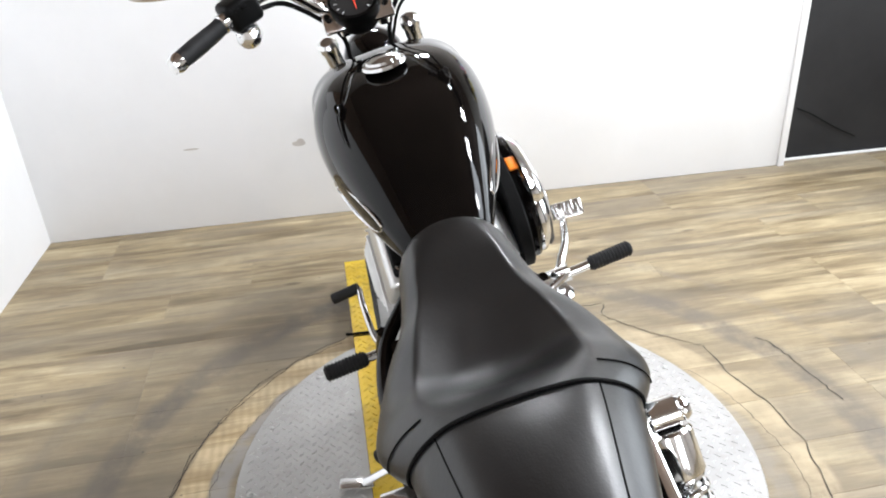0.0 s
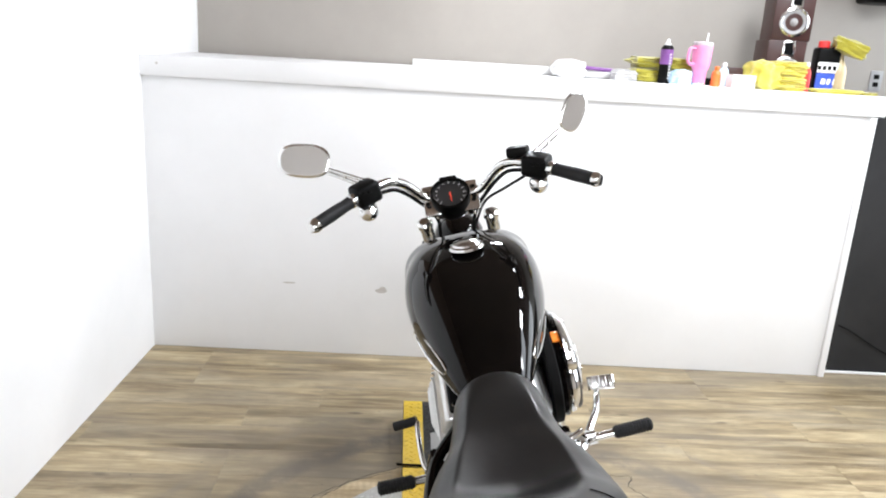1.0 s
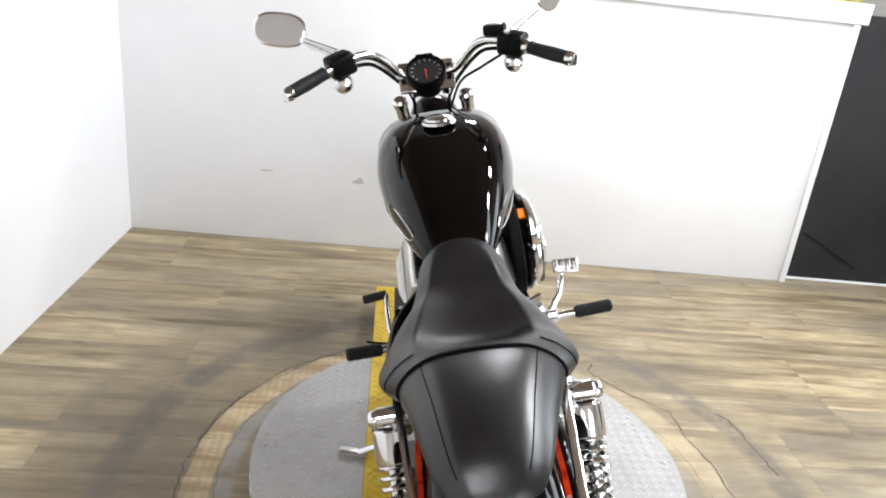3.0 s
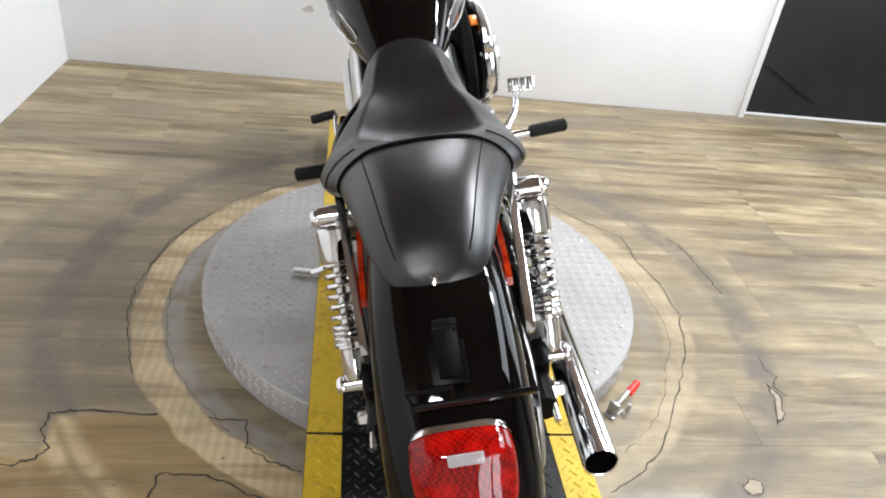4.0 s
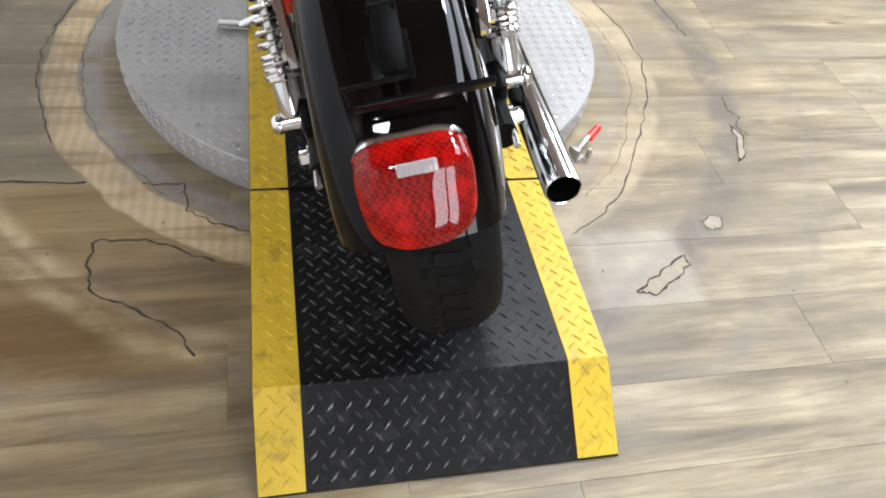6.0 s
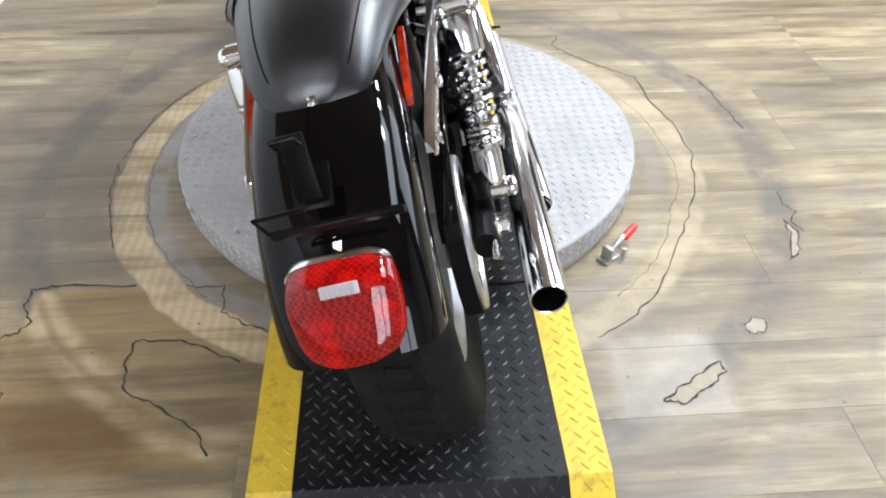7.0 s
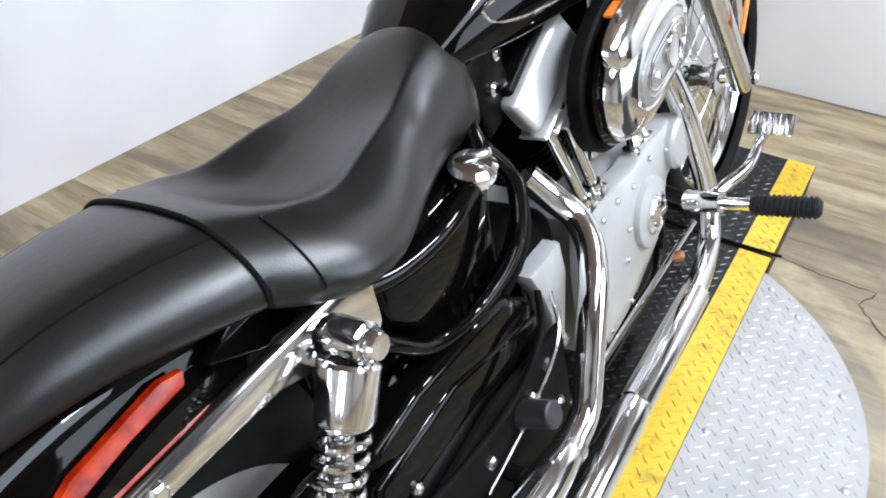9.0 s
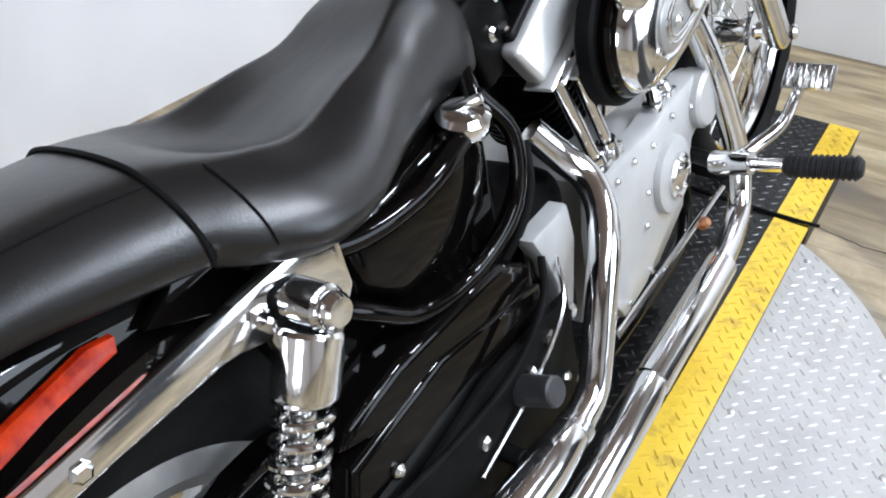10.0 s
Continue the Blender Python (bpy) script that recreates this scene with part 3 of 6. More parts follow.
deck("loading_ramp", "black tread-plate ramp with yellow edges sloping to the floor", Y_END, Y_JOINT - 0.003, True)
deck("turntable_deck", "black tread-plate deck with yellow edges across the turntable", Y_JOINT + 0.003, Y_FRONT - 0.004)
deck("deck_plate", "short black tread-plate deck with yellow edges ahead of the turntable", Y_FRONT + 0.004, Y_TIP)

# ---- the motorcycle ----
# its own axes: x to its right, y ahead, z up its leaning middle plane, from the ground under it
BIKE = pose(-0.02, -0.035, DECK_Z + 0.002, 0, -13.0, 0)
bike = thing("motorcycle", "black and chrome cruiser motorcycle on its side stand", "motorcycle", at=BIKE)


def bp(name, bm, mat, parent=None, label="", angle=35):
    return part(name, bm, mat, parent or bike, label, angle)


def interp(rows, n):
    """Rows of numbers carried smoothly to n steps between each two."""
    out = []
    r = [np.array(q, float) for q in rows]
    r = [2 * r[0] - r[1], *r, 2 * r[-1] - r[-2]]
    for i in range(1, len(r) - 2):
        for k in range(n):
            t = k / n
            a, b, c, d = r[i - 1 : i + 3]
            out.append(0.5 * (2 * b + (c - a) * t + (2 * a - 5 * b + 4 * c - d) * t * t + (3 * b - a - 3 * c + d) * t ** 3))
    out.append(r[-2])
    return out


# -- seat --


def seat_ring(y, w, top, low, dish, lean=0.0):
    h = top - low
    half = [(0, top - dish), (0.28 * w, top - 0.80 * dish), (0.50 * w, top - 0.31 * dish), (0.60 * w, top - 0.04 * dish - 0.008 * h), (0.675 * w, top - 0.003 - 0.045 * h), (0.79 * w, top - 0.005 - 0.155 * h), (0.88 * w, top - 0.006 - 0.29 * h), (0.965 * w, top - 0.006 - 0.49 * h), (w, top - 0.004 - 0.70 * h), (0.975 * w, low + 0.12 * h), (0.90 * w, low)]
    half = [(p.x, p.y) for p in smooth_path([(a, b, 0) for a, b in half], 3)]
    # the nose is a plain dome, the seat behind it has its shoulders
    f = min(1.0, max(0.0, (0.44 - y) / 0.14))
    f = f * f * (3 - 2 * f)
    f *= min(1.0, max(0.40, 0.40 + 0.60 * (y + 0.03) / 0.09))
    n = len(half) - 1
    dome = [(w * math.sin(min(1.0, k / n * 1.18) * math.pi / 2) ** 0.9, top - h * (1 - math.cos(k / n * math.pi / 2) ** 1.25)) for k in range(n + 1)]
    half = [(d[0] + f * (p[0] - d[0]), d[1] + f * (p[1] - d[1])) for d, p in zip(dome, half)]
    cx = SEAT_X * min(1.0, max(0.0, (y + 0.32) / 0.3))
    ring = [(cx + x, y + lean * (top - z), z) for x, z in half] + [(cx - x, y + lean * (top - z), z) for x, z in half[:0:-1]]
    return ring


SEAT_X = 0.010


def sag(rows):
    """Lets the seat fall towards its tail."""
    return [(y, w, top - d, low - d, dish) for y, w, top, low, dish in rows for d in (float(np.interp(y, (-0.32, -0.03, 0.20, 0.33, 0.44), (0.042, 0.026, 0.0, 0.018, 0.030))),)]


RIDER = [(0.442, 0.020, 0.786, 0.768, 0.0), (0.440, 0.048, 0.806, 0.742, 0.0), (0.433, 0.074, 0.821, 0.718, -0.002), (0.416, 0.093, 0.832, 0.704, -0.003), (0.385, 0.104, 0.828, 0.695, -0.002), (0.33, 0.110, 0.800, 0.684, 0.000), (0.27, 0.126, 0.765, 0.672, 0.005), (0.20, 0.155, 0.747, 0.662, 0.018),
         (0.12, 0.182, 0.744, 0.658, 0.026), (0.06, 0.188, 0.762, 0.668, 0.019), (0.01, 0.172, 0.784, 0.690, 0.004), (-0.03, 0.149, 0.801, 0.712, -0.003)]
RIDER = sag(RIDER)
PILLION = [(-0.033, 0.146, 0.798, 0.714, -0.003), (-0.09, 0.133, 0.804, 0.724, -0.005), (-0.16, 0.115, 0.804, 0.735, -0.007), (-0.22, 0.100, 0.795, 0.736, -0.007), (-0.27, 0.084, 0.776, 0.731, -0.006), (-0.300, 0.066, 0.753, 0.725, -0.004), (-0.314, 0.044, 0.738, 0.722, -0.002), (-0.319, 0.020, 0.729, 0.7205, 0.0)]
PILLION = sag(PILLION)
seat = bp("rider_seat", loft([seat_ring(*r) for r in interp(RIDER, 5)]), LEATHER, None, "black grained vinyl rider seat", 60)
bp("passenger_pad", loft([seat_ring(*r) for r in interp(PILLION, 5)]), LEATHER, seat, "black vinyl passenger pad", 60)
rim = [p for p in seat_ring(-0.0315, 0.1485, 0.7745, 0.686, -0.003)]
n_half = len(rim) // 2
over = rim[n_half + 1 :] + rim[: n_half + 1]
bp("piping", tube(over[3:-3], 0.0025, 8, curve=False), MATT, seat, "black seat piping")


def seam(rows, frac, sign, n0=0, n1=None):
    """A stitched seam that follows the seat's skin at one place of its section."""
    pts = []
    for r in interp(rows, 4)[n0:n1]:
        ring = seat_ring(*r)
        k = int(frac * (len(ring) // 2))
        x, y, z = ring[k]
        cx = SEAT_X * min(1.0, max(0.0, (y + 0.32) / 0.3))
        pts.append((cx + sign * (x - cx), y, z + 0.0004))
    return tube(pts, 0.0011, 6, curve=False)


for s in (1, -1):
    bp("seam", seam(PILLION, 0.42, s, 0, 19), MATT, seat)
    ring_pts = seat_ring(0.012, 0.1740, 0.7627, 0.6692, 0.004)
    k = len(ring_pts) // 2
    bp("seam", tube([(SEAT_X + s * (p[0] - SEAT_X), p[1], p[2]) for p in ring_pts[11:k - 4]], 0.0011, 6, curve=False), MATT, seat)
bp("seat_bolt", lathe([(0, 0), (0.011, 0), (0.011, 0.002), (0.007, 0.004), (0.006, 0.007), (0.004, 0.008), (0, 0.008)], (0, -0.309, 0.6925), (0, -0.329, 0.743), 18), CHROME, seat, "chrome seat bolt")

# -- tank --


def tank_ring(y, w, top, low, crown=0.5):
    h = top - low
    half = [(0, top), (0.42 * w, top - 0.025 * h), (0.72 * w, top - 0.105 * h), (0.92 * w, top - 0.29 * h), (1.0 * w, top - 0.54 * h), (0.985 * w, top - 0.76 * h), (0.90 * w, top - 0.95 * h), (0.70 * w, low)]
    half = [(p.x, p.y) for p in smooth_path([(a, b, 0) for a, b in half], 4)]
    return [(x, y, z) for x, z in half] + [(-x, y, z) for x, z in half[:0:-1]]


TANK = [(0.953, 0.095, 0.905, 0.850), (0.947, 0.150, 0.938, 0.830), (0.928, 0.176, 0.960, 0.810), (0.885, 0.184, 0.978, 0.790), (0.83, 0.179, 0.987, 0.775), (0.75, 0.184, 0.986, 0.765), (0.66, 0.172, 0.966, 0.757),
        (0.57, 0.148, 0.928, 0.750), (0.49, 0.120, 0.880, 0.745), (0.425, 0.094, 0.832, 0.745), (0.385, 0.074, 0.798, 0.745), (0.370, 0.050, 0.780, 0.750)]
TANK = [(0.37 + (y - 0.37) * 1.14, w * 0.985, t, l) for y, w, t, l in TANK]
TANK_X = 0.010
tank = bp("fuel_tank", loft([[(x + TANK_X, y, z) for x, y, z in tank_ring(*r)] for r in interp(TANK, 6)]), GLOSS, None, "gloss black teardrop fuel tank", 60)
cap = bp("fuel_cap", lathe([(0, 0), (0.043, 0), (0.045, 0.003), (0.043, 0.009), (0.036, 0.011), (0.034, 0.016), (0.020, 0.021), (0, 0.022)], (TANK_X, 0.765, 0.985), (TANK_X, 0.762, 1.05), 36), CHROME, tank, "chrome fuel cap")
for s in (1, -1):
    # bright badge frame on the side of the tank
    loop = []
    for y, z in ((0.455, 0.800), (0.47, 0.788), (0.52, 0.780), (0.60, 0.783), (0.68, 0.790), (0.70, 0.803), (0.685, 0.822), (0.62, 0.832), (0.55, 0.830), (0.48, 0.818), (0.457, 0.808), (0.455, 0.800)):
        row = interp(TANK, 1)
        w = np.interp(y, [r[0] for r in row][::-1], [r[1] for r in row][::-1])
        loop.append((TANK_X + s * (w * 0.975 + 0.001), y, z))
    bp("badge_frame", tube(loop, 0.0028, 8, 5), CHROME, tank, "bright tank badge outline")

# -- rear fender --
AXLE = Vector((0, -0.190, 0.325))


def fender_ring(a, r, w, drop):
    """A section at the angle a (degrees, from ahead over the top to the rear)."""
    ca, sa = math.cos(radians(a)), math.sin(radians(a))
    half = [(0, 0), (0.45 * w, -0.004), (0.75 * w, -0.014), (0.93 * w, -0.036), (w, -0.066), (w, -drop)]
    half = [(p.x, p.y) for p in smooth_path([(u, v, 0) for u, v in half], 3)]
    inner = [(u * 0.965, v - 0.006 if u < 0.9 * w else v) for u, v in half]
    loop = [(-u, v) for u, v in half[::-1]] + half[1:] + inner[::-1] + [(-u, v) for u, v in inner[1:]]
    return [(u, AXLE.y + ca * (r + v), AXLE.z + sa * (r + v)) for u, v in loop]


rows = [(36, 0.392, 0.094, 0.075), (60, 0.390, 0.098, 0.095), (90, 0.386, 0.102, 0.112), (115, 0.388, 0.105, 0.115), (135, 0.394, 0.106, 0.106), (150, 0.400, 0.106, 0.098), (157, 0.402, 0.104, 0.090)]
fender = bp("rear_fender", loft([fender_ring(*r) for r in interp(rows, 7)]), GLOSS, None, "gloss black rear fender", 50)

# struts that carry the fender
for s in (1, -1):
    out = [(0.080, 0.650), (0.072, 0.664), (0.056, 0.666), (-0.02, 0.655), (-0.30, 0.612), (-0.322, 0.604), (-0.330, 0.592), (-0.322, 0.580), (-0.30, 0.577), (-0.17, 0.598), (-0.06, 0.610), (-0.035, 0.606), (0.03, 0.592), (0.070, 0.585), (0.080, 0.598)]
    m = Matrix.Translation((0.119 if s > 0 else -0.121, 0, 0)) @ SIDE
    b = plate(out, 0.014, m, 0.004)
    # it toes in towards the rear
    for v in b.verts:
        v.co.x += s * 0.095 * (v.co.y + 0.33)
    bmesh.ops.recalc_face_normals(b, faces=b.faces[:])
    strut = bp("fender_strut", b, CHROME, None, "chrome fender strut")
    for y, z in ((-0.305, 0.594), (-0.19, 0.612), (-0.02, 0.632)):
        x = (0.133 if s > 0 else -0.121) + s * 0.095 * (y + 0.33)
        bp("bolt", lathe([(0, 0), (0.009, 0), (0.009, 0.005), (0.006, 0.007), (0, 0.007)], (x, y, z), (x + s, y, z), 6), CHROME, strut)
    # side reflector
    m = Matrix.Translation((s * 0.1050, 0, 0)) @ SIDE
    refl = [(-0.112, 0.668), (-0.116, 0.655), (-0.180, 0.645), (-0.245, 0.628), (-0.262, 0.626), (-0.258, 0.638), (-0.230, 0.653), (-0.135, 0.672)]
    b = plate(refl, 0.009 * s, m, 0.0)
    bmesh.ops.recalc_face_normals(b, faces=b.faces[:])
    bp("side_reflector", b, REFLECT, fender, "long orange-red side reflector")

# -- tail lamp --


def lamp_ring(y, sx, sz, cz, power=4.0, rake=0.0):
    """A rounded square section; rake sets its top forward of its foot."""
    return [(a, y + rake * (b + 5.5 * a * a), cz + b) for a, b in oval(sx * 1.075, sz * 0.84, 40, power)]


tail = bp("tail_lamp", loft([lamp_ring(-0.462, 0.056, 0.054, 0.541), lamp_ring(-0.484, 0.0635, 0.0610, 0.539), lamp_ring(-0.492, 0.0640, 0.0615, 0.538)]), CHROME, None, "tail lamp with chrome base and red lens")
bp("lens", loft([lamp_ring(-0.4925, 0.0640, 0.0615, 0.537, 3.6), lamp_ring(-0.515, 0.0640, 0.0610, 0.536, 3.5, 0.05), lamp_ring(-0.535, 0.0625, 0.0595, 0.534, 3.3, 0.20), lamp_ring(-0.547, 0.0590, 0.0560, 0.532, 3.2, 0.36), lamp_ring(-0.5530, 0.052, 0.049, 0.531, 3.0, 0.42), lamp_ring(-0.5555, 0.038, 0.036, 0.530, 2.8, 0.44), lamp_ring(-0.5565, 0.018, 0.018, 0.530, 2.4, 0.45)]), RED, tail, "glossy red tail lamp lens", 40)
WIN = pose(0.004, -0.5300, 0.5760, 58, 0, 0)
b = box(0.046, 0.015, 0.006, bevel=0.002)
bmesh.ops.transform(b, matrix=WIN, verts=b.verts)
bp("number_plate_window", b, CLEAR, tail, "clear ribbed window in the lens")
for i in range(7):
    b = box(0.0024, 0.013, 0.003, (-0.018 + 0.006 * i, 0, 0.0035))
    bmesh.ops.transform(b, matrix=WIN, verts=b.verts)
    bp("rib", b, CLEAR, tail)

# number plate bracket, folded up, with no plate on it
bracket = bp("plate_bracket", box(0.045, 0.055, 0.004, (0.0, -0.455, 0.668), (32, 0, 0), 0.001), SATIN, None, "folded black number plate bracket")
bp("upright", box(0.028, 0.004, 0.075, (0.001, -0.470, 0.705), (-18, 0, 0), 0.001), SATIN, bracket)
bp("loop", tube([(-0.012, -0.475, 0.737), (-0.012, -0.487, 0.752), (0.012, -0.487, 0.752), (0.012, -0.475, 0.737)], 0.0028, 8, curve=False), SATIN, bracket)
bp("crossbar", box(0.150, 0.006, 0.016, (0.026, -0.505, 0.650), (30, 0, 0), 0.001), SATIN, bracket)
bp("loop", tube([(-0.050, -0.505, 0.655), (-0.055, -0.515, 0.683), (0.0, -0.517, 0.686), (0.0, -0.508, 0.66)], 0.0028, 8, curve=False), SATIN, bracket)
bp("bolt", lathe([(0, 0), (0.008, 0), (0.008, 0.005), (0, 0.006)], (0.0, -0.448, 0.671), (0.0, -0.47, 0.71), 6), GREYMETAL, bracket)
bp("stud", lathe([(0, 0), (0.004, 0), (0.004, 0.014), (0, 0.014)], (0.078, -0.505, 0.652), (0.2, -0.505, 0.652), 8), GREYMETAL, bracket)

# -- wheels --


def tyre_profile(radius, width, rim):
    h = radius - rim
    pts = [(rim, -0.36 * width), (rim + 0.22 * h, -0.44 * width), (rim + 0.55 * h, -0.50 * width), (rim + 0.80 * h, -0.44 * width), (rim + 0.95 * h, -0.26 * width), (radius, 0.0)]
    pts = [(p.x, p.y) for p in smooth_path([(a, b, 0) for a, b in pts], 4)]
    return pts + [(a, -b) for a, b in pts[-2::-1]]


def at_axle(c, steer=None):
    return c, c + Vector((1, 0, 0))


HUB = AXLE + Vector((0.022, 0, -0.004))
R_TYRE, R_RIM = 0.322, 0.201
rear_wheel = bp("rear_wheel", lathe([(R_RIM + 0.008, -0.060), (R_RIM + 0.008, -0.052), (R_RIM - 0.012, -0.046), (R_RIM - 0.026, -0.02), (R_RIM - 0.026, 0.02), (R_RIM - 0.012, 0.046), (R_RIM + 0.008, 0.052), (R_RIM + 0.008, 0.060), (R_RIM - 0.02, 0.063), (R_RIM - 0.040, 0.048), (R_RIM - 0.044, 0.0), (R_RIM - 0.040, -0.048), (R_RIM - 0.02, -0.063)], *at_axle(HUB), 72, closed=True), ALLOY, None, "cast alloy rear wheel")
tyre = bp("tyre", lathe(tyre_profile(R_TYRE, 0.160, R_RIM), *at_axle(HUB), 96), RUBBER, rear_wheel, "black rubber rear tyre", 50)
bm = bmesh.new()
for i in range(9):
    a = 2 * math.pi * i / 9
    c, s = math.cos(a), math.sin(a)
    lathe([(0, 0), (0.022, 0), (0.013, 0.06), (0.014, 0.12), (0.022, 0.172), (0, 0.172)], HUB, HUB + Vector((0, c, s)), 10, bm=bm)
bp("spokes", bm, ALLOY, rear_wheel)
bp("hub", lathe([(0, -0.10), (0.020, -0.10), (0.022, -0.08), (0.045, -0.075), (0.042, -0.02), (0.042, 0.02), (0.05, 0.07), (0.022, 0.075), (0, 0.075)], *at_axle(HUB), 28), ALLOY, rear_wheel)
# tread blocks
block = to_mesh("tread_block", box(0.038, 0.021, 0.006, bevel=0.001, segs=1), RUBBER)
for i in range(48):
    for k, off in ((-0.046, 0.0), (0.0, 0.5), (0.046, 0.0)):
        a = 2 * math.pi * (i + off) / 48
        r = R_TYRE - 0.0018 - (0.0105 if k else 0.0)
        b = new("tread_block", block)
        b.parent = rear_wheel
        b.matrix_local = Matrix.Translation(HUB) @ pose(0, 0, 0, math.degrees(a), 0, 0) @ pose(k, 0, r, 0, 0, 0) @ pose(0, 0, 0, 0, 30 * (1 if k > 0 else -1 if k else 0), 12 * (1 if k > 0 else -1))

# final drive: pulley and belt on the right
PX = 0.118
bm = lathe([(0.022, 0.0), (0.060, 0.002), (0.066, -0.003), (0.108, -0.003), (0.112, 0.004), (0.128, 0.004), (0.131, 0.0), (0.131, -0.030), (0.118, -0.030), (0.110, -0.012), (0.022, -0.012)], AXLE + Vector((PX + 0.018, 0, 0)), AXLE + Vector((PX + 1, 0, 0)), 64, closed=True)
pulley = bp("drive_pulley", bm, ALLOY, None, "silver drive pulley with openings")
hole = plate([(0.070, -0.012), (0.102, -0.026), (0.106, 0.0), (0.102, 0.026), (0.070, 0.012)], 0.0015)
hole_me = to_mesh("opening", hole, MATT)
for i in range(5):
    o = new("opening", hole_me)
    o.parent = pulley
    o.matrix_local = Matrix.Translation(AXLE + Vector((PX + 0.0155, 0, 0))) @ pose(0, 0, 0, 72 * i + 20, 0, 0) @ SIDE
FRONT_PULLEY = Vector((PX, 0.40, 0.345))
belt = []
d = FRONT_PULLEY - AXLE - Vector((PX, 0, 0))
ba = math.atan2(d.z, d.y)
for k in range(25):
    a = ba + math.pi / 2 + math.pi * k / 24
    belt.append(AXLE + Vector((PX, 0.134 * math.cos(a), 0.134 * math.sin(a))))
for k in range(13):
    a = ba - math.pi / 2 + math.pi * k / 12
    belt.append(FRONT_PULLEY + Vector((0, 0.05 * math.cos(a), 0.05 * math.sin(a))))
belt.append(belt[0])
rings = []
for i, p in enumerate(belt):
    q = (belt[min(i + 1, len(belt) - 1)] - belt[max(i - 1, 0)]).normalized()
    nrm = Vector((1, 0, 0)).cross(q).normalized()
    rings.append([p + Vector((-0.014, 0, 0)) - nrm * 0.003, p + Vector((0.014, 0, 0)) - nrm * 0.003, p + Vector((0.014, 0, 0)) + nrm * 0.003, p + Vector((-0.014, 0, 0)) + nrm * 0.003])
bp("drive_belt", loft(rings, cap=False), MATT, None, "black toothed drive belt")

# swingarm and axle hardware
for s in (1, -0.84):
    arm = bp("swingarm", tube([(s * 0.150, 0.30, 0.372), (s * 0.158, 0.15, 0.358), (s * 0.160, 0.0, 0.342), (s * 0.160, -0.15, 0.330), (s * 0.160, -0.235, 0.326)], 0.022, 12, flat=1.25), SATIN, None, "black tubular swingarm")
    bp("axle_nut", lathe([(0, 0), (0.021, 0), (0.021, 0.006), (0.014, 0.008), (0.014, 0.020), (0.006, 0.024), (0, 0.024)], AXLE + Vector((s * 0.178, 0, 0)), AXLE + Vector((s, 0, 0)), 6), CHROME, arm, "chrome axle nut")
    bp("axle_adjuster", rod((s * 0.172, -0.205, 0.338), (s * 0.172, -0.272, 0.333), 0.006, segs=10), CHROME_DULL, arm)
    bp("shock_mount", box(0.03, 0.06, 0.075, (s * 0.168, -0.140, 0.352), (18, 0, 0), 0.010), SATIN, arm)
bm = plate([(0.08, 0.455), (-0.05, 0.478), (-0.20, 0.476), (-0.31, 0.452), (-0.325, 0.43), (-0.30, 0.437), (-0.20, 0.462), (-0.05, 0.464), (0.08, 0.44)], 0.032, Matrix.Translation((0.102, 0, 0)) @ SIDE, 0.002)
bp("belt_guard", bm, GLOSS, None, "black belt guard")
bm = plate([(0.36, 0.43), (0.30, 0.47), (0.10, 0.475), (0.02, 0.46), (0.0, 0.44), (0.10, 0.40), (0.30, 0.33), (0.38, 0.31)], 0.055, Matrix.Translation((0.115, 0, 0)) @ SIDE, 0.012, 3)
bp("sprocket_cover", bm, GLOSS, None, "black sprocket cover behind the engine")

# -- shocks --
for s in (1, -1):
    sx = 0.192 if s > 0 else -0.168
    top, low = Vector((sx, 0.016, 0.627)), Vector((sx, -0.138, 0.362))
    ax = (low - top).normalized()
    n = (low - top).length
    shock = bp("shock_absorber", lathe([(0, 0.020), (0.028, 0.020), (0.031, 0.024), (0.031, 0.078), (0.029, 0.082), (0, 0.082)], top, low, 32), CHROME, None, "chrome coil-over rear shock absorber")
    bp("spring", spring(top + ax * 0.080, top + ax * 0.196, 0.0245, 0.0048, 6.2), CHROME, shock, "chrome coil spring")
    bp("spring", spring(top + ax * 0.196, top + ax * 0.232, 0.0245, 0.0050, 3.6), CHROME, shock, "chrome coil spring")
    bp("damper", rod(top + ax * 0.080, top + ax * 0.24, 0.012, segs=18), CHROME_DULL, shock)
    bp("lower_body", lathe([(0, 0.230), (0.029, 0.230), (0.029, 0.236), (0.021, 0.240), (0.021, 0.292), (0.018, 0.298), (0, 0.298)], top, low, 28), CHROME, shock)
    for q, rad in ((top, 0.021), (low, 0.017)):
        bp("eye", lathe([(0, -0.020), (rad, -0.020), (rad, 0.018), (rad - 0.003, 0.021), (0, 0.021)], q, q + Vector((1, 0, 0)), 24), CHROME, shock)
        bp("mounting_bolt", lathe([(0, 0), (0.016, 0), (0.017, 0.003), (0.017, 0.008), (0.013, 0.014), (0, 0.016)], q + Vector((s * 0.021, 0, 0)), q + Vector((s, 0, 0)), 24), CHROME, shock, "chrome acorn nut")
    bp("stud", rod(top - Vector((s * 0.065, 0, 0)), top, 0.010), CHROME_DULL, shock)

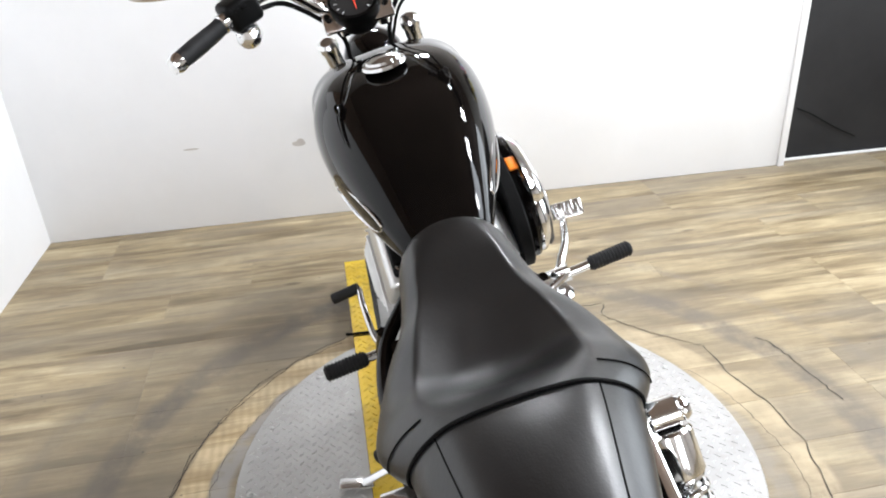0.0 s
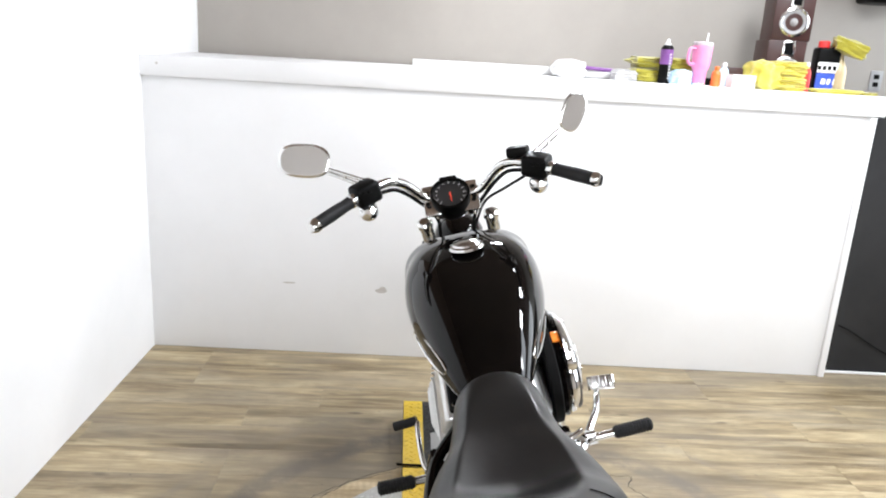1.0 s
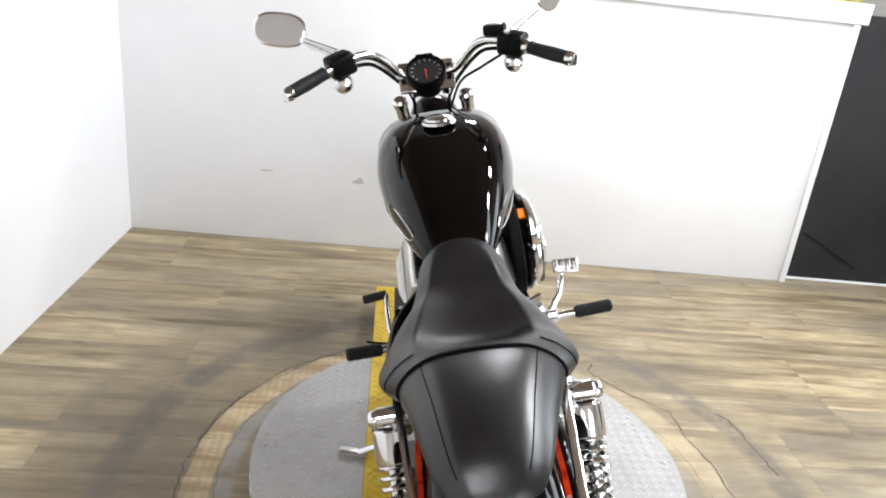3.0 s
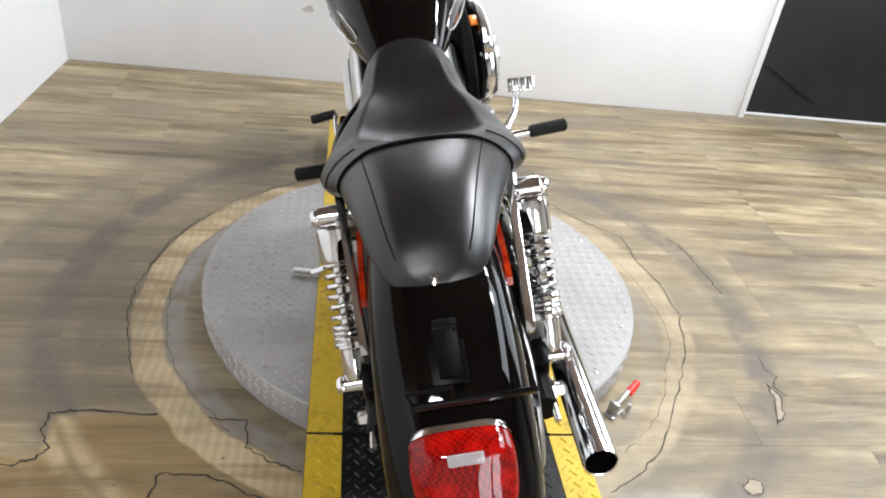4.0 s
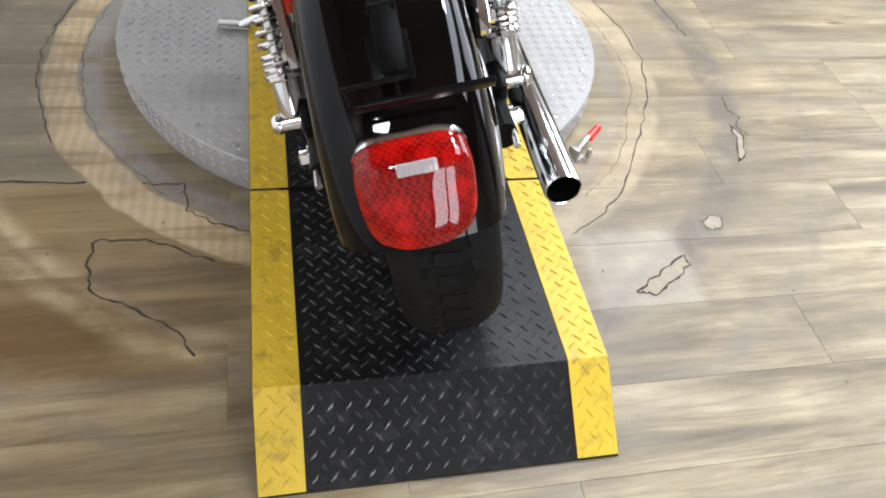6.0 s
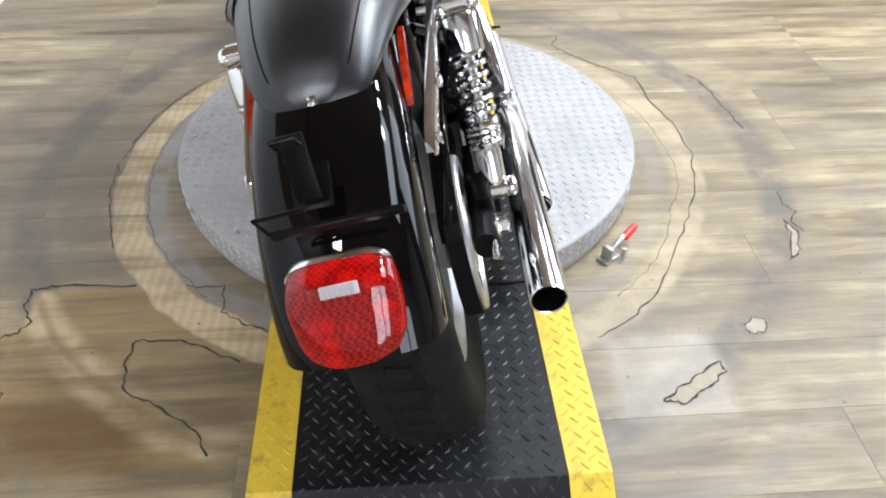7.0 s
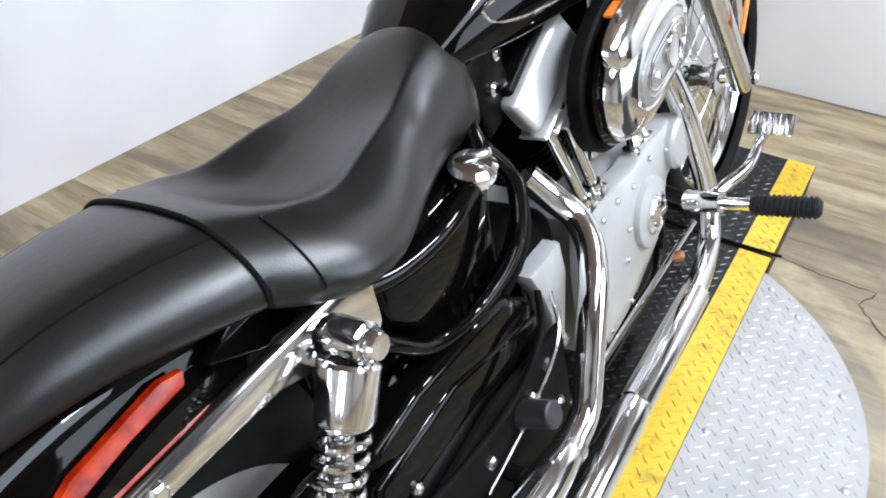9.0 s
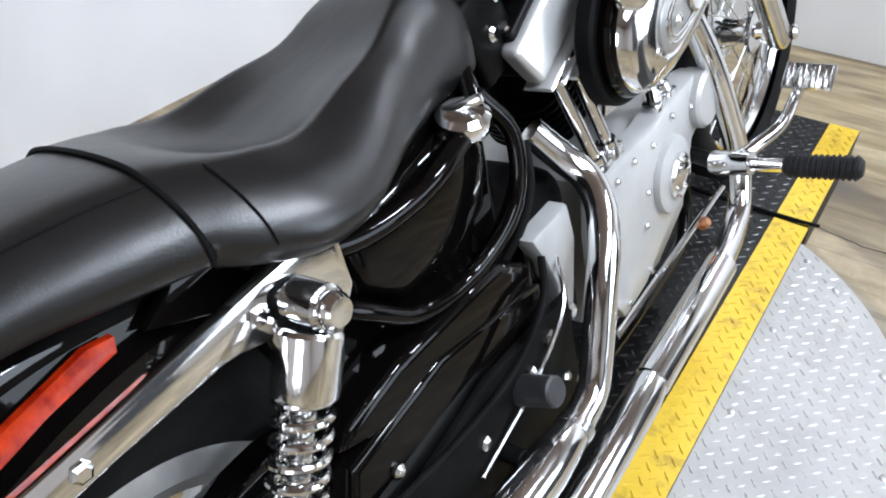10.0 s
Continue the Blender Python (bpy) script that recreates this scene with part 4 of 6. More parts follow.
# -- exhaust --
MUF0, MUF1 = Vector((0.244, 0.287, 0.231)), Vector((0.238, -0.303, 0.246))
MUF_L = (MUF1 - MUF0).length
muffler = bp("muffler", lathe([(0.0, 0.0), (0.022, 0.0), (0.0255, 0.008), (0.0300, 0.055), (0.032, 0.08), (0.032, MUF_L - 0.004), (0.0305, MUF_L), (0.0285, MUF_L - 0.001), (0.028, MUF_L - 0.05), (0.0, MUF_L - 0.09)], MUF0, MUF1, 40), CHROME, None, "long straight chrome muffler with open end")
bp("inner_baffle", lathe([(0.027, 0.0), (0.027, 0.045), (0, 0.045)], MUF1 - (MUF1 - MUF0).normalized() * 0.006, MUF0, 28), MATT, muffler)
bp("rear_header_pipe", tube([(0.105, 0.503, 0.545), (0.135, 0.523, 0.499), (0.168, 0.529, 0.466), (0.198, 0.505, 0.437), (0.22, 0.463, 0.402), (0.23, 0.423, 0.354), (0.238, 0.38, 0.289), (0.243, 0.343, 0.245), (0.244, 0.287, 0.231)], 0.0225, 20, 10), CHROME, None, "chrome rear exhaust header pipe")
bp("front_header_pipe", tube([(0.10, 0.86, 0.640), (0.150, 0.905, 0.600), (0.185, 0.955, 0.480), (0.205, 1.005, 0.330), (0.215, 1.020, 0.235), (0.228, 0.985, 0.165), (0.240, 0.90, 0.142), (0.250, 0.80, 0.140)], 0.0225, 20, 10), CHROME, None, "chrome front exhaust header pipe")
LOW0, LOW1 = Vector((0.250, 0.82, 0.140)), Vector((0.266, 0.05, 0.140))
bp("heat_shield", lathe([(0.0225, 0.0), (0.029, 0.006), (0.029, 0.33), (0.0225, 0.336)], LOW0, LOW1, 28), CHROME, None, "chrome pipe heat shield")
lower = bp("muffler", lathe([(0.0, 0.30), (0.0225, 0.30), (0.031, 0.37), (0.031, 0.755), (0.028, 0.76), (0.0, 0.72)], LOW0, LOW1, 32), CHROME, None, "chrome lower muffler")
bp("clamp", lathe([(0.024, -0.008), (0.0265, -0.008), (0.0265, 0.008), (0.024, 0.008)], MUF0, MUF1, 24), CHROME_DULL, muffler)

# -- engine --


def ep(name, bm, mat, parent=None, label="", angle=35):
    bmesh.ops.translate(bm, vec=(0, 0.030, 0), verts=bm.verts)
    return bp(name, bm, mat, parent, label, angle)


engine = ep("crankcase", plate([(0.55, 0.20), (0.56, 0.13), (0.60, 0.105), (0.80, 0.105), (0.93, 0.16), (0.96, 0.28), (0.93, 0.40), (0.80, 0.425), (0.60, 0.425), (0.57, 0.41)], 0.26, Matrix.Translation((-0.13, 0, 0)) @ SIDE, 0.012), SILVER, None, "silver engine crankcase")
cover = plate([(0.548, 0.442), (0.525, 0.34), (0.525, 0.22), (0.56, 0.165), (0.65, 0.175), (0.715, 0.212), (0.795, 0.243), (0.85, 0.292), (0.874, 0.343), (0.91, 0.352), (0.952, 0.372), (0.962, 0.41), (0.94, 0.447), (0.90, 0.457), (0.80, 0.452), (0.72, 0.438), (0.62, 0.444)], 0.045, Matrix.Translation((0.130, 0, 0)) @ SIDE, 0.010)
cam_cover = ep("cam_cover", cover, SILVER, engine, "silver cam cover")
C = Vector((0.1755, 0.762, 0.330))
ep("boss", lathe([(0.0, 0.0), (0.068, 0.0), (0.066, 0.010), (0.056, 0.014), (0.0, 0.014)], C, C + Vector((1, 0, 0)), 40), SILVER, engine)
ep("points_cover", lathe([(0, 0), (0.040, 0.0), (0.040, 0.006), (0.034, 0.010), (0.028, 0.008), (0.018, 0.011), (0, 0.013)], C + Vector((0.0135, 0, 0)), C + Vector((1, 0, 0)), 36), CHROME, engine, "round chrome timing cover")
for i in range(5):
    a = 2 * math.pi * i / 5
    q = C + Vector((0.021, 0.026 * math.cos(a), 0.026 * math.sin(a)))
    ep("bolt", lathe([(0, 0), (0.0045, 0), (0.0045, 0.005), (0, 0.006)], q, q + Vector((1, 0, 0)), 8), CHROME_DULL, engine)
C = Vector((0.150, 0.912, 0.404))
ep("generator_cover", lathe([(0.0, 0.0), (0.053, 0.0), (0.053, 0.036), (0.047, 0.043), (0.0, 0.044)], C, C + Vector((1, 0, 0)), 36), SILVER, engine)
for y, z in ((0.57, 0.42), (0.545, 0.30), (0.57, 0.19), (0.66, 0.195), (0.845, 0.31), (0.86, 0.41), (0.70, 0.415), (0.63, 0.423), (0.78, 0.43), (0.67, 0.345), (0.655, 0.29)):
    ep("bolt", lathe([(0, 0), (0.006, 0), (0.006, 0.005), (0.003, 0.007), (0, 0.006)], (0.1745, y, z), (1, y, z), 8), CHROME_DULL, engine)
# two finned cylinders in a narrow V, with rocker boxes
for base, top, name in (((0.0, 0.670, 0.475), (0.0, 0.560, 0.672), "rear"), ((0.0, 0.755, 0.475), (0.0, 0.845, 0.660), "front")):
    b0, b1 = Vector(base), Vector(top)
    ax = (b1 - b0).normalized()
    fwd = Vector((0, ax.z, -ax.y))
    cyl = ep("cylinder", lathe([(0, 0), (0.062, 0), (0.062, 0.20), (0, 0.20)], b0, b1, 32), SATIN, None, "black finned cylinder")
    for i in range(7):
        m, _ = along(b0 + ax * (0.01 + 0.0145 * i), b1)
        ep("cooling_fin", plate(oval(0.088, 0.080, 24, 3.0), 0.0035, m), SATIN, cyl, "black cooling fin")
    ang = math.degrees(math.atan2(ax.y, ax.z))
    rock = ep("rocker_box", box(0.205, 0.178, 0.056, b1 + ax * 0.006, (-ang, 0, 0), 0.012, 3), SATIN, None, "black rocker box with polished sides")
    ep("rocker_lid", box(0.200, 0.150, 0.020, b1 + ax * 0.040, (-ang, 0, 0), 0.008, 3), SATIN, rock, "black rocker lid")
    ep("head_core", box(0.195, 0.125, 0.085, b1 - ax * 0.062 + fwd * 0.01, (-ang, 0, 0), 0.01), SATIN, rock)
    for sx in (1, -1):
        off = Vector((sx * 0.104, 0, 0))
        panel = box(0.034, 0.186, 0.064, b1 + ax * 0.006 + off, (-ang, 0, 0), 0.011, 4)
        for v in panel.verts:
            # the side flares outwards towards its foot
            v.co.x -= sx * 0.30 * (ax.dot(v.co - b1) - 0.006)
        ep("side_panel", panel, POLISHED, rock, "polished alloy side")
        for i in range(6):
            q = b1 - ax * (0.036 + 0.0125 * i) + fwd * (0.010 * i - 0.004) + off
            q.x += sx * min(0.009 + 0.0048 * i, 0.026)
            ep("head_fin", box(0.048, 0.182 - 0.020 * i, 0.0058, q, (-ang, 0, 0), 0.0026, 1), POLISHED, rock, "polished alloy head fin")
    for dx in (0.085, -0.085):
        for dy in (0.062, -0.062):
            p = b1 + ax * 0.050 + Vector((dx, 0, 0)) + fwd * dy
            ep("bolt", lathe([(0, 0), (0.008, 0), (0.008, 0.006), (0, 0.007)], p, p + ax, 8), CHROME, engine)
    for k, dy in enumerate((0.012, 0.062)):
        if name == "rear":
            p0, p1 = Vector((0.150, 0.568 + 0.040 * k, 0.442 + 0.008 * k)), Vector((0.126, 0.522 + 0.036 * k, 0.600 + 0.030 * k))
        else:
            p0, p1 = Vector((0.150, 0.775 + 0.045 * k, 0.448)), b1 + Vector((0.090, 0.02 - dy, -0.06))
        rodp = ep("pushrod_tube", rod(p0, p1, 0.0105, segs=16), CHROME, None, "chrome pushrod tube")
        ep("collar", lathe([(0.0105, 0), (0.016, 0), (0.016, 0.022), (0.0105, 0.024)], p0, p1, 16), CHROME, rodp)
        ep("tappet_block", box(0.034, 0.040, 0.045, p0 + Vector((0, 0, -0.010)), (0, 0, 0), 0.007), CHROME_DULL, engine)
ep("carburettor_bracket", plate([(0.62, 0.50), (0.70, 0.495), (0.72, 0.53), (0.70, 0.56), (0.64, 0.555)], 0.006, Matrix.Translation((0.135, 0, 0)) @ SIDE), CHROME_DULL, engine)

coil = ep("coil_cover", box(0.06, 0.095, 0.135, (0.055, 0.455, 0.695), (20, 0, 0), 0.014, 3), SATIN, None, "black ignition coil cover")
for y, z in ((0.470, 0.735), (0.450, 0.690)):
    ep("bolt", lathe([(0, 0), (0.011, 0), (0.011, 0.006), (0.006, 0.010), (0, 0.010)], (0.0845, y, z), (1, y, z), 14), CHROME, coil)

# air cleaner
ac = Vector((0.150, 0.742, 0.646))
tilt = pose(*ac, 15, 0, 0)


def ac_ring(x, a, b, power=2.3, u0=0.0, v0=0.0):
    return [tilt @ Vector((x, u0 + u, v0 + v)) for u, v in oval(a, b, 48, power)]


cleaner = bp("air_cleaner", loft([ac_ring(0.0, 0.172, 0.112), ac_ring(0.004, 0.180, 0.120), ac_ring(0.024, 0.180, 0.120), ac_ring(0.028, 0.175, 0.115)]), MATT, None, "oval air cleaner with chrome cover")
bp("filter_ring", loft([ac_ring(0.028, 0.164, 0.104), ac_ring(0.040, 0.168, 0.108), ac_ring(0.046, 0.165, 0.105)]), GLOSS, cleaner, "gloss black filter ring")
shell = bp("cover", loft([ac_ring(0.0465, 0.158, 0.098), ac_ring(0.054, 0.161, 0.101), ac_ring(0.062, 0.158, 0.098), ac_ring(0.072, 0.148, 0.088), ac_ring(0.081, 0.132, 0.074), ac_ring(0.086, 0.116, 0.062), ac_ring(0.087, 0.108, 0.056), ac_ring(0.083, 0.102, 0.051), ac_ring(0.083, 0.04, 0.02)]), CHROME, cleaner, "domed chrome air cleaner cover", 40)
bp("cover_shoulder", loft([ac_ring(0.052, 0.100, 0.040, 2.6, -0.030, 0.078), ac_ring(0.066, 0.098, 0.038, 2.6, -0.030, 0.075), ac_ring(0.077, 0.086, 0.030, 2.4, -0.030, 0.070), ac_ring(0.082, 0.060, 0.016, 2.2, -0.030, 0.064)]), CHROME, cleaner, "raised chrome lobe", 60)
bp("scoop", loft([ac_ring(0.070, 0.020, 0.040, 3.0, -0.128, -0.012), ac_ring(0.0795, 0.018, 0.036, 3.0, -0.122, -0.010)]), GREYMETAL, cleaner, "dark scoop in the cover")
bp("inset", loft([ac_ring(0.083, 0.098, 0.046, 3.0), ac_ring(0.0885, 0.098, 0.046, 3.0), ac_ring(0.091, 0.092, 0.041, 3.0), ac_ring(0.091, 0.03, 0.01, 3.0)]), ALLOY, cleaner, "brushed oval plate on the cover")
for a, b in ((0.084, 0.034), (0.074, 0.026)):
    loop = [tilt @ Vector((0.0915, u, v)) for u, v in oval(a, b, 40, 2.8)]
    bp("badge_rim", tube(loop + loop[:2], 0.0022, 8, curve=False), CHROME, cleaner)
bp("badge", lathe([(0.0, 0.003), (0.020, 0.003), (0.026, 0.0), (0.029, 0.004), (0.026, 0.007), (0.022, 0.005), (0.0, 0.006)], tilt @ Vector((0.091, 0.020, 0)), tilt @ Vector((1, 0.020, 0)), 36), CHROME, cleaner)
for u, v in ((-0.052, 0.0), (0.112, 0.010), (-0.108, -0.012), (0.090, 0.048), (0.072, -0.050)):
    x = 0.091 if abs(u) < 0.07 else 0.080
    bp("bolt", lathe([(0, 0), (0.010, 0), (0.010, 0.005), (0.005, 0.008), (0, 0.006)], tilt @ Vector((x, u, v)), tilt @ Vector((1, u, v)), 18), CHROME, cleaner)
bp("amber_mark", box(0.020, 0.040, 0.006, tilt @ Vector((0.040, -0.040, 0.108)), (15, 0, 0), 0.002), AMBER, cleaner)

# -- frame, oil tank and the parts about them --
for s in (1, -1):
    bp("frame_tube", tube([(s * 0.05, 0.44, 0.72), (s * 0.085, 0.40, 0.690), (s * 0.140, 0.345, 0.652), (s * 0.160, 0.26, 0.632), (s * 0.160, 0.18, 0.620), (s * 0.150, 0.10, 0.625), (s * 0.120, 0.02, 0.655)], 0.013, 14), GLOSS, None, "black frame tube under the seat")
    bp("frame_tube", tube([(s * 0.140, 0.355, 0.665), (s * 0.160, 0.385, 0.60), (s * 0.165, 0.355, 0.52), (s * 0.155, 0.27, 0.478), (s * 0.150, 0.17, 0.487), (s * 0.145, 0.10, 0.540), (s * 0.11, 0.04, 0.59)], 0.011, 14), GLOSS, None, "black frame loop round the oil tank")
    bp("frame_tube", tube([(s * 0.13, 0.40, 0.42), (s * 0.135, 0.38, 0.20), (s * 0.135, 0.45, 0.10), (s * 0.135, 0.75, 0.085), (s * 0.12, 0.98, 0.12), (s * 0.07, 1.0, 0.45), (s * 0.03, 0.98, 0.80)], 0.015, 12), GLOSS, None, "black lower frame tube")
bm = plate([(0.335, 0.655), (0.370, 0.60), (0.345, 0.52), (0.27, 0.488), (0.17, 0.495), (0.112, 0.548), (0.115, 0.605), (0.17, 0.628), (0.26, 0.640)], 0.27, Matrix.Translation((-0.135, 0, 0)) @ SIDE, 0.02, 3)
oil = bp("oil_tank", bm, GLOSS, None, "gloss black oil tank with side cover")
bp("filler_cap", lathe([(0.0, 0.0), (0.030, 0.0), (0.032, 0.004), (0.032, 0.020), (0.025, 0.026), (0.0, 0.028)], (0.143, 0.318, 0.640), (0.16, 0.312, 0.70), 28), CHROME, oil, "chrome oil filler cap")
bp("cap_grip", box(0.052, 0.012, 0.012, (0.151, 0.315, 0.6705), (-6, -16, 20), 0.004), CHROME, oil)
bp("battery_box", box(0.225, 0.40, 0.27, (0, 0.205, 0.545), (0, 0, 0), 0.03, 4), GLOSS, None, "black battery box under the seat")
bp("gearbox_housing", box(0.245, 0.265, 0.30, (0, 0.4325, 0.325), (0, 0, 0), 0.05, 4), MATT, None, "black gearbox housing")
for s in (1, -1):
    bp("frame_rail", plate([(0.12, 0.655), (0.05, 0.685), (-0.05, 0.68), (-0.09, 0.655), (0.02, 0.605), (0.12, 0.60)], 0.012, Matrix.Translation((0.104 if s > 0 else -0.116, 0, 0)) @ SIDE, 0.003), GLOSS, None, "black rear frame rail")
bp("pivot_housing", box(0.20, 0.22, 0.24, (0, 0.23, 0.335), (0, 0, 0), 0.03, 3), SATIN, None, "black swingarm pivot housing")
bp("lower_belt_cover", plate([(0.37, 0.40), (0.37, 0.22), (0.30, 0.17), (0.16, 0.18), (0.02, 0.25), (-0.035, 0.33), (0.0, 0.42), (0.16, 0.44)], 0.05, Matrix.Translation((0.125, 0, 0)) @ SIDE, 0.012, 3), GLOSS, None, "gloss black lower belt cover")
for y, z in ((0.30, 0.30), (0.12, 0.27), (0.05, 0.37)):
    bp("bolt", lathe([(0, 0), (0.009, 0), (0.009, 0.005), (0.005, 0.008), (0, 0.008)], (0.1755, y, z), (1, y, z), 10), CHROME_DULL, None)
# added dark plate with bolts, fills the see-through gap between swingarm and muffler
bracket = bp("dark_fill_plate", plate([(0.40, 0.36), (0.40, 0.15), (0.28, 0.12), (0.10, 0.15), (-0.04, 0.23), (-0.06, 0.29), (0.02, 0.335), (0.20, 0.37)], 0.010, Matrix.Translation((0.182, 0, 0)) @ SIDE, 0.003), MATT, None, "added matt black plate filling the gap beside the muffler")
for y, z, rr in ((0.335, 0.335, 0.012), (0.285, 0.315, 0.009), (0.17, 0.30, 0.010), (0.06, 0.29, 0.009), (0.36, 0.245, 0.008)):
    bp("bolt", lathe([(0, 0), (rr, 0), (rr, 0.006), (rr * 0.6, 0.010), (0, 0.010)], (0.192, y, z), (1, y, z), 6), CHROME_DULL, bracket)
bp("spacer", rod((0.19, 0.20, 0.255), (0.222, 0.20, 0.252), 0.013, segs=14), SATIN, bracket)
bp("brake_hose", tube([(0.16, 0.40, 0.42), (0.20, 0.33, 0.40), (0.205, 0.24, 0.36), (0.195, 0.12, 0.345), (0.185, -0.06, 0.36)], 0.0055, 10), MATT, None, "black rubber brake hose")
bp("brake_line", tube([(0.17, 0.42, 0.40), (0.208, 0.36, 0.37), (0.200, 0.27, 0.30), (0.196, 0.15, 0.26)], 0.0035, 8), CHROME_DULL, None, "thin steel brake line")
bp("engine_mount", plate([(0.372, 0.456), (0.468, 0.458), (0.476, 0.40), (0.448, 0.300), (0.415, 0.290), (0.414, 0.36), (0.396, 0.41)], 0.03, Matrix.Translation((0.140, 0, 0)) @ SIDE, 0.006), SILVER, None, "pale grey engine mount bracket")
bp("mount_bolt", lathe([(0, 0), (0.014, 0), (0.014, 0.008), (0.008, 0.012), (0, 0.012)], (0.170, 0.425, 0.305), (1, 0.425, 0.305), 6), CHROME, None)
bp("passenger_peg_mount", rod((0.18, 0.262, 0.300), (0.246, 0.262, 0.322), 0.021, 0.020, 18), GREYMETAL, None, "dull grey passenger peg mount")
bp("rear_master_reservoir", lathe([(0, 0), (0.026, 0), (0.028, 0.004), (0.028, 0.045), (0, 0.05)], (0.12, 0.27, 0.33), (0.17, 0.30, 0.36), 20), SATIN, None)
for i, (y0, z0) in enumerate(((0.40, 0.52), (0.415, 0.50), (0.43, 0.48))):
    bp("hose", tube([(0.125, y0 - 0.11, z0 - 0.07), (0.145, y0 - 0.05, z0 - 0.02), (0.140, y0, z0 + 0.02), (0.11, y0 + 0.05, z0 + 0.06)], 0.006, 10), MATT, None, "black rubber hose")
bp("brake_rod", rod((0.190, 0.52, 0.185), (0.205, 0.96, 0.215), 0.006, segs=10), CHROME, None, "thin chrome brake rod")
bp("copper_union", lathe([(0, 0), (0.012, 0), (0.012, 0.012), (0.007, 0.018), (0, 0.018)], (0.205, 0.845, 0.20), (0.3, 0.845, 0.26), 8), BRASS, None, "copper coloured brake union")

# -- controls at the feet --


def peg(s, tip, root, name, label):
    t, r = Vector(tip), Vector(root)
    d = (t - r).normalized()
    p = bp(name, rod(r, t, 0.0175, segs=24, bevel=0.005), GRIP, None, label)
    bm = bmesh.new()
    n = (t - r).length
    k = 0.010
    while k < n - 0.008:
        lathe([(0.0170, k), (0.0200, k + 0.001), (0.0200, k + 0.004), (0.0170, k + 0.005)], r, t, 24, bm=bm)
        k += 0.0085
    bp("ribs", bm, GRIP, p)
    bp("clevis", rod(r - d * 0.055, r + d * 0.004, 0.0115, segs=16), CHROME, p, "chrome peg clevis")
    return p


peg(1, (0.458, 0.853, 0.342), (0.343, 0.849, 0.336), "foot_peg", "black ribbed rubber rider's foot peg")
peg(-1, (-0.338, 0.715, 0.372), (-0.236, 0.735, 0.364), "foot_peg", "black ribbed rubber rider's foot peg")
bracket = bp("control_bracket", tube([(0.228, 0.862, 0.322), (0.258, 0.853, 0.329), (0.293, 0.849, 0.334)], 0.021, 16), CHROME, None, "chrome forward control bracket")
bp("mounting_arm", tube([(0.10, 0.965, 0.29), (0.18, 0.90, 0.31), (0.228, 0.862, 0.322)], 0.014, 14), SATIN, bracket, "black mounting arm")
pedal = bp("brake_pedal", tube([(0.262, 0.846, 0.331), (0.290, 0.896, 0.347), (0.316, 0.932, 0.368), (0.330, 0.962, 0.408), (0.341, 0.966, 0.430)], lambda u: 0.0125 - 0.004 * u, 14), CHROME, None, "chrome brake pedal")
PAD = pose(0.347, 0.966, 0.440, -38, 0, -6)
bm = box(0.080, 0.010, 0.044, (0, 0, 0), (0, 0, 0), 0.004)
bmesh.ops.transform(bm, matrix=PAD, verts=bm.verts)
bp("pedal_pad", bm, CHROME_DULL, pedal, "ribbed chrome pedal pad")
for i in range(4):
    b = box(0.012, 0.006, 0.040, (-0.030 + 0.020 * i, -0.006, 0), (0, 0, 0), 0.002)
    bmesh.ops.transform(b, matrix=PAD, verts=b.verts)
    bp("rib", b, CHROME_DULL, pedal)
lever = bp("shift_lever", tube([(-0.170, 0.735, 0.360), (-0.205, 0.765, 0.385), (-0.212, 0.830, 0.440), (-0.212, 0.880, 0.462)], 0.0075, 12), CHROME, None, "chrome shift lever")
bp("shift_peg", rod((-0.212, 0.885, 0.464), (-0.282, 0.893, 0.452), 0.0135, segs=18), GRIP, lever, "black rubber shifter peg")
bp("control_bracket", tube([(-0.12, 0.80, 0.30), (-0.165, 0.76, 0.340), (-0.185, 0.745, 0.358)], 0.02, 14), CHROME, None, "chrome forward control bracket")
# the side stand reaches the deck on the left
stand = bp("side_stand", tube([(-0.145, 0.60, 0.150), (-0.190, 0.615, 0.140), (-0.270, 0.635, 0.112), (-0.345, 0.645, 0.088)], 0.0125, 14, flat=0.8), CHROME, None, "chrome side stand")
bp("foot", box(0.085, 0.034, 0.010, (-0.362, 0.648, 0.0905), (0, 13.0, -8), 0.004), CHROME_DULL, stand)
bp("rubber_stop", rod((-0.225, 0.600, 0.205), (-0.285, 0.612, 0.180), 0.017, segs=16), GRIP, None, "black rubber stop")
bp("primary_cover", plate([(0.30, 0.36), (0.34, 0.25), (0.48, 0.17), (0.72, 0.15), (0.90, 0.20), (0.95, 0.32), (0.88, 0.42), (0.62, 0.44), (0.40, 0.44)], -0.05, Matrix.Translation((-0.130, 0, 0)) @ SIDE), SILVER, None, "silver primary cover")

# -- front end, turned a little to the left --
HEAD = Vector((0.0, 1.085, 0.95))
RAKE = Vector((0, 0.41, -0.912))
STEER = Matrix.Translation(HEAD) @ Matrix.Rotation(radians(-1.2), 4, -RAKE) @ Matrix.Translation(-HEAD)


def fp(name, bm, mat, parent=None, label="", angle=35):
    bmesh.ops.transform(bm, matrix=STEER, verts=bm.verts)
    return bp(name, bm, mat, parent, label, angle)


